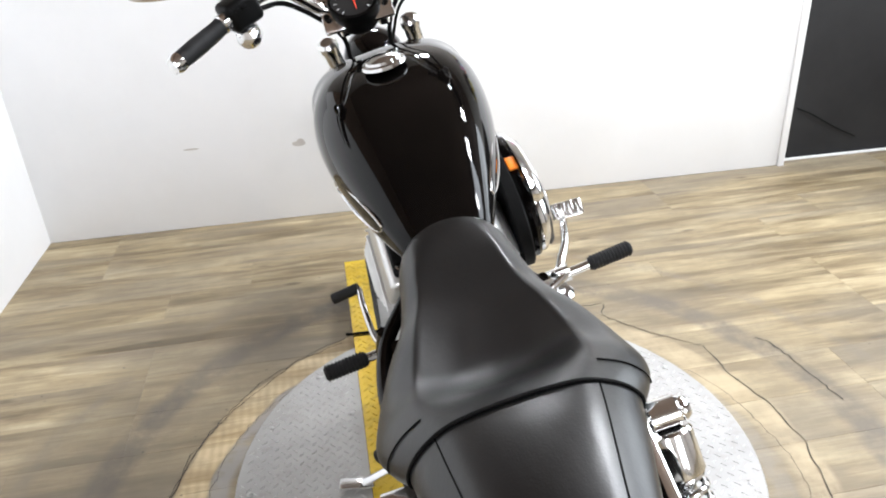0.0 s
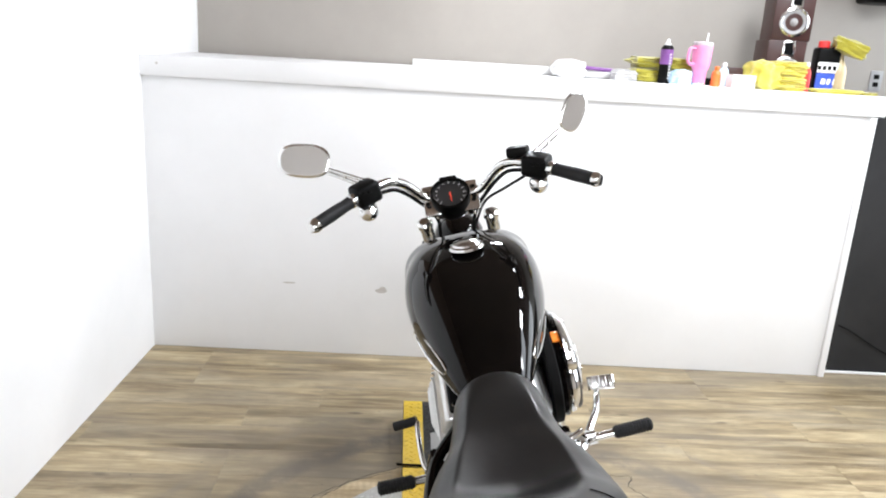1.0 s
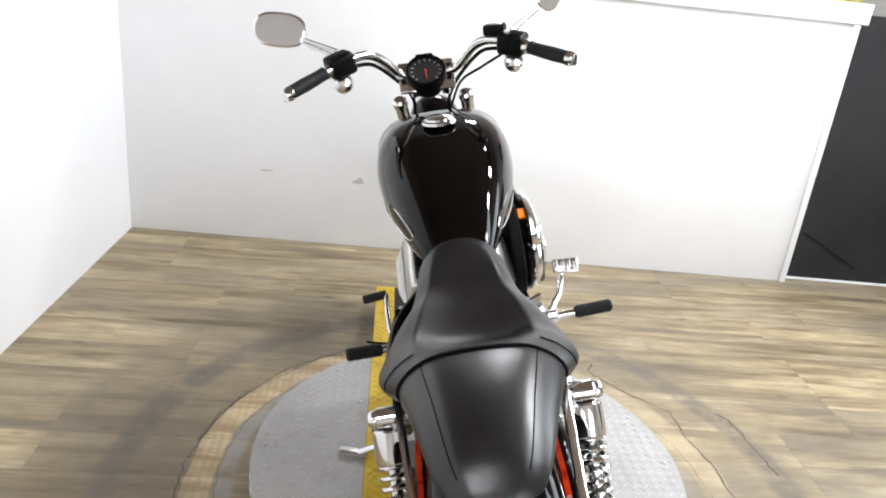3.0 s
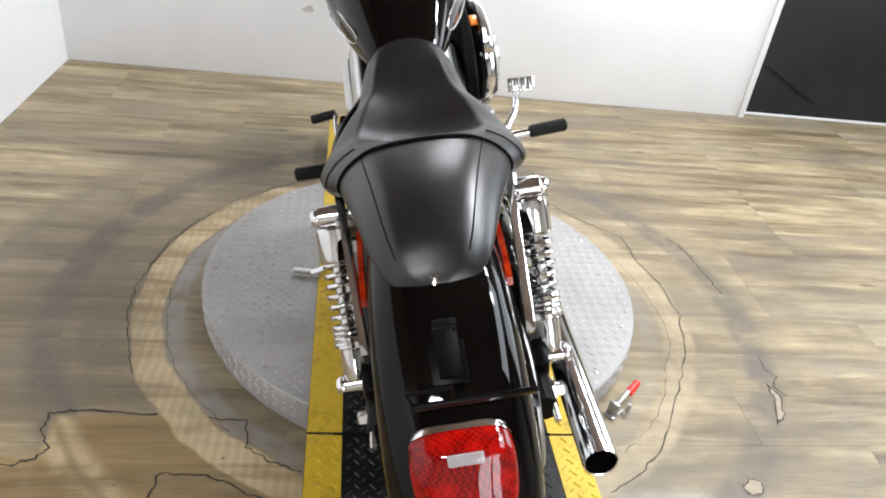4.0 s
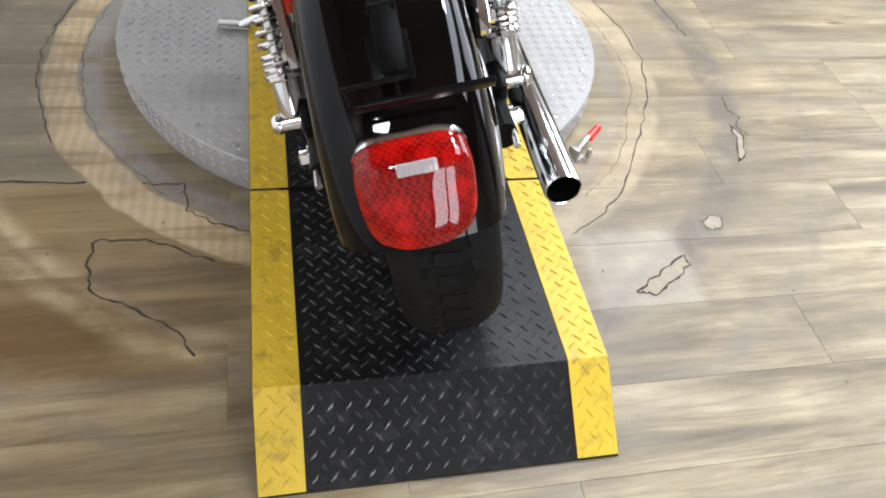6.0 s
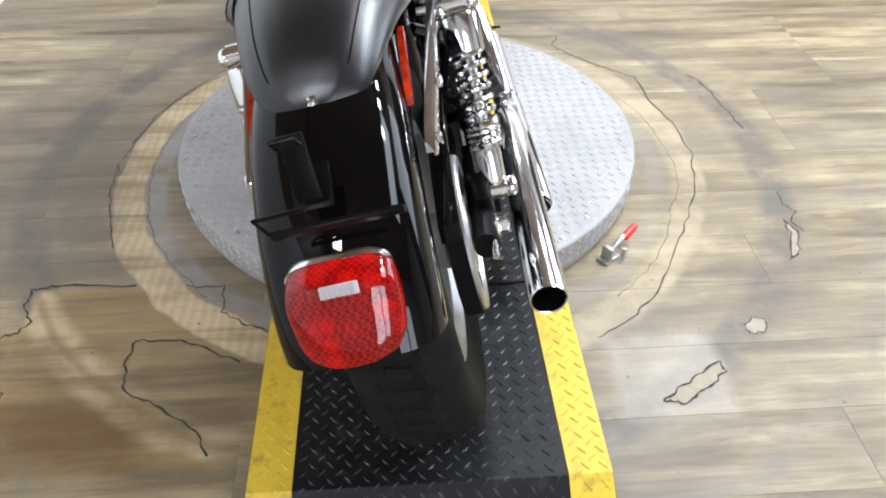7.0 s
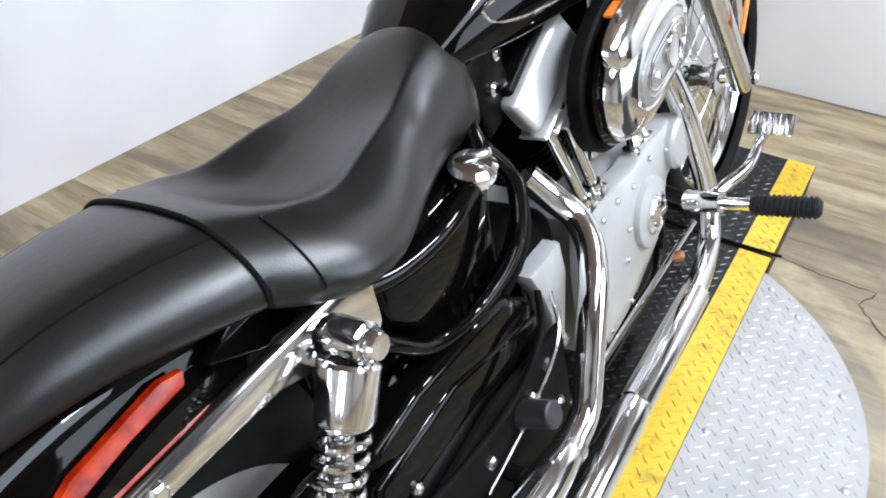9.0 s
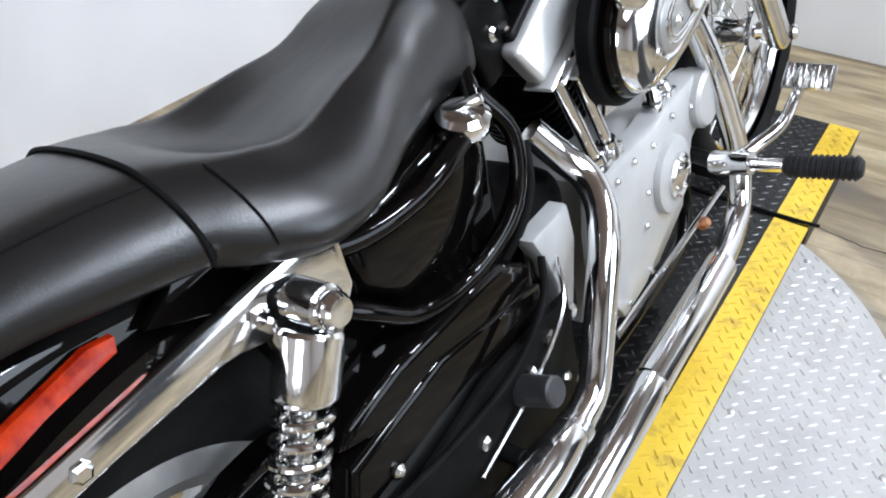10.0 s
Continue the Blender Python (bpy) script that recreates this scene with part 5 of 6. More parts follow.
FAXLE = Vector((0.072, 1.44, 0.348))
TOP = Vector((0.005, 1.342, 0.348))
R_F, RIM_F = 0.345, 0.283
front_wheel = fp("front_wheel", lathe([(RIM_F + 0.006, -0.024), (RIM_F + 0.006, -0.020), (RIM_F - 0.010, -0.014), (RIM_F - 0.014, 0), (RIM_F - 0.010, 0.014), (RIM_F + 0.006, 0.020), (RIM_F + 0.006, 0.024), (RIM_F - 0.012, 0.022), (RIM_F - 0.022, 0.012), (RIM_F - 0.024, 0), (RIM_F - 0.022, -0.012), (RIM_F - 0.012, -0.022)], FAXLE, FAXLE + Vector((1, 0, 0)), 72, closed=True), CHROME, None, "laced chrome front wheel")
fp("tyre", lathe(tyre_profile(R_F, 0.088, RIM_F), FAXLE, FAXLE + Vector((1, 0, 0)), 80), RUBBER, front_wheel, "narrow black front tyre", 50)
fp("hub", lathe([(0, -0.062), (0.018, -0.062), (0.022, -0.05), (0.048, -0.046), (0.048, -0.036), (0.030, -0.026), (0.026, 0.0), (0.030, 0.026), (0.050, 0.036), (0.050, 0.046), (0.022, 0.05), (0.018, 0.062), (0, 0.062)], FAXLE, FAXLE + Vector((1, 0, 0)), 36), CHROME, front_wheel, "chrome front hub")
for i in range(40):
    a = 2 * math.pi * i / 40
    sgn = 1 if i % 2 else -1
    lean_a = a + (0.42 if (i // 2) % 2 else -0.42)
    p0 = FAXLE + Vector((sgn * 0.038, 0.044 * math.cos(lean_a), 0.044 * math.sin(lean_a)))
    p1 = FAXLE + Vector((sgn * 0.004, (RIM_F - 0.018) * math.cos(a), (RIM_F - 0.018) * math.sin(a)))
    fp("spoke", rod(p0, p1, 0.0018, segs=6), CHROME_DULL, front_wheel)
fp("brake_disc", lathe([(0.07, 0), (0.146, 0), (0.146, 0.004), (0.07, 0.004)], FAXLE + Vector((-0.062, 0, 0)), FAXLE + Vector((-1, 0, 0)), 48, closed=True), ALLOY, front_wheel, "steel brake disc")
for s in (1, -1):
    low = FAXLE + Vector((s * 0.098, -0.018, 0.0))
    top = TOP + Vector((s * 0.098, 0, 0)) - RAKE * 0.74
    leg = fp("fork_leg", lathe([(0, -0.035), (0.018, -0.035), (0.026, -0.02), (0.027, 0.02), (0.029, 0.30), (0.031, 0.325), (0.024, 0.335), (0.0195, 0.336), (0.0195, 0.735), (0.023, 0.737), (0.023, 0.752), (0.015, 0.758), (0, 0.758)], low, top, 28), CHROME_DULL if s else CHROME, None, "silver fork leg with chrome tube")
    fp("reflector", box(0.006, 0.022, 0.085, low - RAKE * 0.20 + Vector((s * 0.030, 0, 0)), (-30, 0, 0), 0.002), AMBER, leg, "amber fork reflector")
    fp("axle_cap", lathe([(0, 0), (0.017, 0), (0.017, 0.01), (0.010, 0.016), (0, 0.016)], low + Vector((s * 0.024, 0.012, 0)), low + Vector((s, 0.012, 0)), 18), CHROME, leg)
fp("front_fender", loft([[(u, FAXLE.y + math.cos(radians(a)) * (0.372 + v), FAXLE.z + math.sin(radians(a)) * (0.372 + v)) for u, v in ((-0.055, -0.05), (-0.052, -0.02), (-0.03, -0.004), (0, 0), (0.03, -0.004), (0.052, -0.02), (0.055, -0.05), (0.050, -0.05), (0.047, -0.022), (0.028, -0.008), (0, -0.005), (-0.028, -0.008), (-0.047, -0.022), (-0.050, -0.05))] for a in range(35, 150, 5)]), GLOSS, None, "gloss black front fender", 50)
for h, nm in ((0.625, "upper_clamp"), (0.54, "lower_clamp")):
    q = TOP - RAKE * h
    fp(nm, box(0.235, 0.050, 0.026, q, (24, 0, 0), 0.012, 3), SATIN, None, "black fork clamp")
Q = TOP - RAKE * 0.73
for s in (1, -1):
    fp("riser", rod(Q + Vector((s * 0.045, -0.01, 0)), Q + Vector((s * 0.045, -0.035, 0.060)), 0.015, segs=18), CHROME, None, "chrome handlebar riser")
# headlamp ahead of the clamps
hl = TOP + Vector((0, 0.13, 0)) - RAKE * 0.60
fp("headlamp", lathe([(0, -0.10), (0.03, -0.095), (0.06, -0.07), (0.078, -0.02), (0.080, 0.02), (0.076, 0.03), (0, 0.034)], hl, hl + Vector((0, 1, -0.05)), 32), GLOSS, None, "black headlamp shell")

# handlebar with its controls
BAR = Q + Vector((0, -0.038, 0.063))
half = [(0, 0, 0), (0.05, 0, 0), (0.085, -0.004, 0.012), (0.130, -0.034, 0.060), (0.165, -0.066, 0.078), (0.205, -0.101, 0.076), (0.26, -0.146, 0.060), (0.345, -0.216, 0.032)]
bar_pts = [BAR + Vector((-x, y, z)) for x, y, z in half[:0:-1]] + [BAR + Vector(p) for p in half]
bar = fp("handlebar", tube(bar_pts, 0.0127, 16, 8), CHROME, None, "wide pulled-back chrome handlebar")
for s in (1, -1):
    g0 = BAR + Vector((s * 0.268, -0.1525, 0.0575))
    g1 = BAR + Vector((s * 0.354, -0.223, 0.029))
    d = (g1 - g0).normalized()
    grip = fp("grip", lathe([(0.0127, 0), (0.0175, 0.002), (0.0165, 0.02), (0.0182, 0.07), (0.0175, (g1 - g0).length), (0.0127, (g1 - g0).length)], g0, g1, 24), GRIP, bar, "black rubber grip")
    fp("grip_ring", lathe([(0.013, -0.014), (0.019, -0.013), (0.0195, 0.0), (0.0175, 0.003)], g0, g1, 24), CHROME, bar)
    fp("bar_end", lathe([(0.0, 0.0), (0.019, 0.0), (0.0195, 0.010), (0.015, 0.020), (0.0, 0.022)], g1, g1 + d, 24), CHROME, bar, "chrome bar end")
    h = BAR + Vector((s * 0.230, -0.121, 0.069))
    fp("switch_housing", box(0.074, 0.058, 0.060, h, (8, s * 12, -s * 33), 0.012, 3), SATIN, bar, "black switch housing")
    for i in range(3):
        fp("switch", box(0.012, 0.012, 0.008, h + Vector((s * (-0.014 + 0.014 * i), -0.026 - 0.008 * i, 0.008)), (30, s * 12, -s * 33), 0.003), MATT, bar)
    if s > 0:
        fp("reservoir", box(0.060, 0.042, 0.030, h + Vector((-0.040, 0.045, 0.036)), (0, 0, -20), 0.008), SATIN, bar, "black brake fluid reservoir")
    # lever ahead of the grip, and the small indicator lamp under it
    fp("lever", tube([h + Vector((s * 0.010, 0.030, -0.012)), h + Vector((s * 0.060, 0.002, -0.034)), h + Vector((s * 0.108, -0.043, -0.050)), h + Vector((s * 0.152, -0.070, -0.060))], 0.006, 10, flat=1.4), CHROME, bar, "polished hand lever")
    fp("indicator_lamp", lathe([(0, -0.03), (0.012, -0.028), (0.024, -0.012), (0.027, 0.008), (0.027, 0.018), (0.022, 0.026), (0, 0.03)], h + Vector((s * 0.0, -0.005, -0.050)), h + Vector((0, 1, -0.050)), 28), CHROME, bar, "round chrome indicator lamp")
    # mirror on a slotted stalk
    m0, m1 = h + Vector((s * 0.002, 0.012, 0.026)), h + Vector((s * 0.094, 0.056, 0.066))
    if s > 0:
        m1 = h + Vector((0.082, 0.058, 0.070))
    stalk_d = (m1 - m0).normalized()
    side_v = Vector((0, 0, 1)).cross(stalk_d).normalized()
    up_v = stalk_d.cross(side_v)
    for k in (-1, 1):
        fp("mirror_stalk", rod(m0 + up_v * 0.008 * k, m1 + up_v * 0.005 * k, 0.0050, segs=10), CHROME_DULL, bar)
    for f in (0.1, 0.5, 0.95):
        q = m0.lerp(m1, f)
        fp("mirror_stalk", rod(q - up_v * 0.008, q + up_v * 0.008, 0.004, segs=8), CHROME, bar)
    face = Euler((radians(-8), radians(-s * 12), 0)).to_matrix() if s < 0 else Euler((radians(9), radians(-60), radians(14))).to_matrix()
    c = m1 + (Vector((-0.060, 0.012, 0.036)) if s < 0 else Vector((0.040, 0.006, 0.044)))
    ring = lambda y, a, b: [c + face @ Vector((u * s * (1.2 if s < 0 else 0.92), y, v * (1.2 if s < 0 else 0.95))) for u, v in oval(a, b, 32, 2.8)]
    fp("mirror", loft([ring(0.022, 0.030, 0.014), ring(0.018, 0.045, 0.026), ring(0.006, 0.056, 0.036), ring(-0.001, 0.058, 0.038), ring(-0.003, 0.055, 0.035)]), CHROME, bar, "chrome oval mirror")
    fp("mirror_glass", loft([ring(-0.0032, 0.053, 0.033), ring(-0.0042, 0.053, 0.033)]), MIRROR, bar, "mirror glass")
    # cables
    fp("cable", tube([h + Vector((-s * 0.03, 0.03, -0.012)), BAR + Vector((s * 0.15, -0.03, 0.045)), BAR + Vector((s * 0.09, 0.012, -0.015)), BAR + Vector((s * 0.055, 0.03, -0.07)), HEAD + Vector((s * 0.05, -0.02, 0.0))], 0.0055, 10), MATT, bar, "black control cable")
fp("cable", tube([BAR + Vector((0.215, -0.085, 0.045)), BAR + Vector((0.15, -0.01, 0.0)), BAR + Vector((0.09, 0.06, -0.045)), HEAD + Vector((0.06, 0.12, -0.02))], 0.004, 10), MATT, bar, "black control cable")

# speedometer
G0 = BAR + Vector((-0.008, -0.012, 0.002))
GN = Vector((0, -0.62, 0.78)).normalized()
gauge = fp("speedometer", lathe([(0, -0.050), (0.048, -0.048), (0.056, -0.034), (0.057, 0.012), (0.0555, 0.017), (0.0495, 0.017), (0.047, 0.009), (0.0, 0.009)], G0, G0 + GN, 40), SATIN, None, "round speedometer with black bezel")
fp("dial", lathe([(0, 0.0095), (0.047, 0.0095), (0.047, 0.0098), (0, 0.0098)], G0, G0 + GN, 36), DIAL, gauge, "black dial")
gm, _ = along(G0 + GN * 0.0102, G0 + GN)
up_dial = (Vector((0, 0.78, 0.62)) - GN * Vector((0, 0.78, 0.62)).dot(GN)).normalized()
right_dial = up_dial.cross(GN)
for i in range(13):
    a = radians(225 - 22.5 * i)
    dvec = right_dial * math.cos(a) + up_dial * math.sin(a)
    fp("tick", rod(G0 + GN * 0.0103 + dvec * 0.037, G0 + GN * 0.0103 + dvec * 0.044, 0.0007, segs=6), WHITE_INK, gauge)
dvec = (right_dial * 0.05 - up_dial).normalized()
fp("needle", rod(G0 + GN * 0.0115 - dvec * 0.004, G0 + GN * 0.0115 + dvec * 0.029, 0.0014, 0.0008, segs=6), RED_INK, gauge, "orange needle")
fp("gauge_bracket", box(0.158, 0.095, 0.012, G0 - GN * 0.012, (52, 0, 0), 0.005), CHROME, gauge, "chrome gauge bracket")
for u, v in ((-0.066, 0.020), (-0.066, -0.018), (0.066, 0.022), (0.066, -0.016)):
    q = G0 + right_dial * u + up_dial * v - GN * 0.006
    fp("bolt", lathe([(0, 0), (0.007, 0), (0.007, 0.008), (0.003, 0.009), (0, 0.007)], q, q + GN, 12), SATIN, gauge)
fp("indicator_panel", box(0.050, 0.012, 0.012, G0 + up_dial * 0.060 + GN * 0.006, (52, 0, 0), 0.004), MATT, gauge)

# ---- marks, cracks and small things on the floor ----
BARE = worn("bare_subfloor", (0.30, 0.25, 0.175), (0.37, 0.31, 0.23), (0.6, 0.8), 30)
CRACK = Mat("crack_dirt", (0.045, 0.038, 0.03), 0.85).m


def ribbon(points, width, z=0.0012, jag=0.006, seed=1):
    """A thin ragged strip of dirt lying in a torn vinyl edge."""
    r = random.Random(seed)
    pts = [Vector((x0 + (x1 - x0) * k / 6, y0 + (y1 - y0) * k / 6, 0)) for (x0, y0), (x1, y1) in zip(points, points[1:]) for k in range(6)] + [Vector((*points[-1], 0))]
    b = bmesh.new()
    left, right = [], []
    for i, p in enumerate(pts):
        d = (pts[min(i + 1, len(pts) - 1)] - pts[max(i - 1, 0)]).normalized()
        n = Vector((-d.y, d.x, 0))
        c = p + n * r.uniform(-jag, jag)
        w = width * r.uniform(0.35, 1.0)
        left.append(b.verts.new((c.x + n.x * w, c.y + n.y * w, z)))
        right.append(b.verts.new((c.x - n.x * w, c.y - n.y * w, z)))
    for i in range(len(pts) - 1):
        b.faces.new((left[i], right[i], right[i + 1], left[i + 1]))
    bmesh.ops.recalc_face_normals(b, faces=b.faces[:])
    for f in b.faces:
        if f.normal.z < 0:
            f.normal_flip()
    return b


def arc(r, a0, a1, n=9, wob=0.02, seed=1):
    g = random.Random(seed)
    return [(DISC[0] + (r + g.uniform(-wob, wob)) * math.cos(radians(a)), DISC[1] + (r + g.uniform(-wob, wob)) * math.sin(radians(a))) for a in np.linspace(a0, a1, n)]


TEARS = [
    ([(0.28, 1.42), (0.39, 1.40), (0.53, 1.40), (0.495, 1.33), (0.56, 1.25), (0.64, 1.16), (0.74, 1.08), (0.745, 0.92), (0.785, 0.77), (0.79, 0.61), (0.735, 0.42), (0.64, 0.24), (0.54, 0.07), (0.44, -0.03), (0.35, -0.08)], 0.0030),
    ([(0.92, 1.08), (0.95, 1.05), (0.97, 0.95), (0.98, 0.84), (0.99, 0.74)], 0.0036),
    ([(0.97, 0.42), (0.96, 0.36), (0.985, 0.33), (0.95, 0.29), (0.97, 0.25)], 0.0030),
    ([(0.94, 0.30), (0.93, 0.24), (0.89, 0.14), (0.925, 0.17), (0.955, 0.25), (0.94, 0.30)], 0.0034),
    ([(-0.40, 1.385), (-0.55, 1.32), (-0.66, 1.2), (-0.75, 1.1), (-0.84, 0.94), (-0.88, 0.78)], 0.0022),
    ([(-1.36, 0.05), (-1.21, 0.03), (-1.0, 0.0), (-0.95, 0.02), (-0.935, 0.05), (-0.965, 0.11), (-0.965, 0.155), (-0.90, 0.17), (-0.72, 0.155)], 0.0042),
    ([(-0.60, 0.145), (-0.51, 0.14), (-0.50, 0.055), (-0.44, 0.01), (-0.365, -0.02)], 0.0028),
    ([(-1.10, -0.10), (-0.92, -0.15), (-0.92, -0.28), (-0.98, -0.36)], 0.0032),
    ([(-0.44, -0.10), (-0.52, -0.055), (-0.58, -0.03), (-0.68, -0.02), (-0.685, -0.09), (-0.67, -0.16), (-0.60, -0.20), (-0.50, -0.27), (-0.47, -0.33)], 0.0036),
    ([(0.45, -0.255), (0.53, -0.205), (0.60, -0.16), (0.605, -0.19), (0.55, -0.235), (0.49, -0.27), (0.45, -0.255)], 0.0040),
    ([(0.72, -0.04), (0.69, -0.07), (0.70, -0.09), (0.735, -0.085), (0.75, -0.05), (0.72, -0.04)], 0.0028),
    (arc(0.738, 100, 228, 14, 0.006, 3), 0.0012),
    (arc(0.838, 110, 205, 12, 0.008, 4), 0.0022),
    (arc(0.765, -52, 25, 9, 0.010, 5), 0.0012),
]
for i, (pts, w) in enumerate(TEARS):
    part("torn_edge", ribbon(pts, w * 0.85, jag=0.0045, seed=i), CRACK, floor, "dark torn vinyl edge")

for pts in (TEARS[3][0], TEARS[9][0], TEARS[10][0]):
    part("bare_spot", plate(pts[:-1], 0.0006, Matrix.Translation((0, 0, 0.0002))), BARE, floor, "pale bare spot in the vinyl")

# toggle clamp that locks the turntable
clamp = thing("toggle_clamp", "steel toggle clamp with a red handle on the turntable", "clamp")
part("base", box(0.055, 0.032, 0.006, (0.435, 0.178, 0.0045), (0, 0, 40), 0.002), ALLOY, clamp)
part("arm", box(0.075, 0.012, 0.014, (0.452, 0.192, 0.030), (0, -20, 40), 0.003), ALLOY, clamp, "steel clamp arm")
part("arm", box(0.012, 0.030, 0.040, (0.428, 0.170, 0.026), (0, 0, 40), 0.003), ALLOY, clamp)
part("spindle", rod((0.470, 0.172, 0.008), (0.470, 0.172, 0.038), 0.006, segs=12), ALLOY, clamp)
part("handle", rod((0.478, 0.212, 0.036), (0.515, 0.246, 0.050), 0.011, 0.0095, 18, 0.004), Mat("red_handle", (0.75, 0.03, 0.02), 0.35).m, clamp, "red plastic handle")

# wire across the joint ahead of the turntable
mesh_thing("cable", tube([(-0.375, 1.268, 0.1105), (-0.355, 1.262, 0.1115), (-0.1, 1.256, 0.1115), (0.15, 1.257, 0.1115), (0.268, 1.262, 0.1115), (0.292, 1.270, 0.108)], 0.0045, 8, 6), MATT, "thin black cable lying across the deck's joint", "cable")
mesh_thing("cable", tube([(-0.30, -0.002, 0.1075), (-0.1, 0.0, 0.1075), (0.2, 0.001, 0.1075)], 0.0032, 8), MATT, "thin black rubber seal in the deck's joint", "seal")

# ---- things on the ledge, in the wall's own axes ----
SHELF = 1.4512


def on_ledge(ob):
    ob.matrix_world = WALL @ ob.matrix_world
    return ob


def cloth(sx, sy, sz, at, rot, seed, folds=7.0, squash=3.0):
    """A soft folded heap of cloth."""
    b = bmesh.new()
    bmesh.ops.create_cube(b, size=2.0)
    bmesh.ops.subdivide_edges(b, edges=b.edges[:], cuts=11, use_grid_fill=True)
    for v in b.verts:
        p = v.co.copy()
        q = p.normalized() * max(abs(c) for c in p)
        p = p.lerp(q, 0.45)
        n = noise.noise(p * 1.8 + Vector((seed, seed * 2, 0))) * 0.22 + noise.noise(Vector((p.x * 1.2, p.y * 1.2, p.z * folds)) + Vector((seed, 0, 3))) * 0.16
        p += p.normalized() * n
        p.z = max(p.z, -0.88)
        v.co = Vector((p.x * sx / 2, p.y * sy / 2, (p.z + 0.88) / 1.88 * sz))
    bmesh.ops.transform(b, matrix=pose(*at, *rot), verts=b.verts)
    return b


YCLOTH = worn("yellow_microfibre", (0.50, 0.42, 0.035), (0.60, 0.52, 0.08), (0.85, 0.95), 20, 0.0, 0.5, 260, 0.003, Sheen_Weight=0.5)
OCLOTH = worn("olive_yellow_microfibre", (0.27, 0.24, 0.015), (0.36, 0.32, 0.025), (0.85, 0.95), 20, 0.0, 0.5, 260, 0.003, Sheen_Weight=0.5)
PINK = worn("pink_powder_coat", (0.72, 0.25, 0.46), (0.78, 0.30, 0.52), (0.35, 0.45), 30, 0.0, 0.1, 500)
BLUEC = worn("pale_blue_paper", (0.45, 0.66, 0.86), (0.60, 0.77, 0.92), (0.7, 0.85), 20, 0.0, 0.3)
WHITEP = worn("white_plastic", (0.74, 0.74, 0.74), (0.80, 0.80, 0.80), (0.35, 0.5), 20, 0.0, 0.05)
PURPLE = worn("purple_print", (0.16, 0.05, 0.22), (0.22, 0.08, 0.30), (0.4, 0.5), 20, 0, 0)
BLUE = worn("blue_label", (0.03, 0.08, 0.45), (0.05, 0.10, 0.52), (0.35, 0.45), 20, 0, 0)
ORANGE = worn("orange_plastic", (0.85, 0.16, 0.03), (0.90, 0.22, 0.05), (0.35, 0.45), 20, 0, 0)
REDP = worn("red_plastic", (0.65, 0.03, 0.03), (0.75, 0.05, 0.05), (0.35, 0.45), 20, 0, 0)
WOOD = worn("dark_cherry_veneer", (0.032, 0.009, 0.007), (0.055, 0.015, 0.011), (0.35, 0.5), 6, 0, 0.05)
BAGGY = Mat("clear_plastic", (0.85, 0.85, 0.86), 0.25, 0.0, Transmission_Weight=0.55).m
LIQUID = Mat("pale_amber_liquid", (0.62, 0.50, 0.30), 0.2, 0.0, Transmission_Weight=0.3).m
GREY = worn("grey_plastic", (0.30, 0.30, 0.31), (0.38, 0.38, 0.38), (0.4, 0.5), 20, 0, 0)

on_ledge(mesh_thing("board", box(0.74, 0.09, 0.042, (1.625, 0.36, SHELF + 0.0215), bevel=0.002), WHITE, "long white painted board lying on the ledge", "board"))
on_ledge(mesh_thing("paper_wad", cloth(0.155, 0.14, 0.085, (2.04, 0.25, SHELF), (0, 0, 10), 2.0, 3.0), WHITEP, "crumpled white paper towel on the ledge", "paper towel"))
tray = thing("tray", "clear plastic sheet roll with a purple label on the ledge", "package", at=WALL @ pose(2.24, 0.33, SHELF, 0, 0, 3))
part("wrap", box(0.29, 0.12, 0.036, (0, 0, 0.0185), bevel=0.008), BAGGY, tray)
part("label", box(0.16, 0.122, 0.018, (-0.04, 0, 0.047), (0, 3, 0), 0.006), PURPLE, tray, "purple printed label")
on_ledge(mesh_thing("plastic_bag", cloth(0.12, 0.12, 0.055, (2.31, 0.21, SHELF), (0, 0, 0), 6.0, 4.0), BAGGY, "crumpled clear plastic bag on the ledge", "bag"))
for k, (dx, sz, zz) in enumerate(((0.0, 0.068, 0.0), (0.012, 0.058, 0.066))):
    on_ledge(mesh_thing("folded_cloth", cloth(0.32, 0.20, sz, (2.495 + dx, 0.26, SHELF + zz), (0, 0, 4 - 7 * k), 3.0 + k, 9.0), OCLOTH, "folded olive yellow microfibre cloth", "cloth", "cloths on the ledge"))

can = thing("spray_can", "black spray can with a purple band and white cap", "spray can", at=WALL @ pose(2.488, 0.13, SHELF, 0, 0, 0))
part("body", lathe([(0, 0), (0.028, 0), (0.0295, 0.003), (0.0295, 0.165), (0.026, 0.172), (0.020, 0.180), (0, 0.180)], segs=32), SATIN, can)
part("label_band", lathe([(0.0297, 0.09), (0.0299, 0.09), (0.0299, 0.160), (0.0297, 0.160)], segs=32, closed=True), PURPLE, can, "purple printed band")
part("cap", lathe([(0.014, 0.176), (0.014, 0.190), (0.008, 0.194), (0.007, 0.208), (0, 0.210)], segs=20), WHITEP, can, "white spray nozzle")
for i in range(9):
    part("print_bar", box(0.012, 0.0012, 0.006, (0.012, -0.0272, 0.025 + 0.014 * i), (0, 0, 24)), WHITE_INK, can)
on_ledge(mesh_thing("tissue_ball", cloth(0.10, 0.09, 0.07, (2.556, 0.11, SHELF), (0, 0, 30), 9.0, 4.0), BLUEC, "crumpled pale blue shop towel", "tissue"))

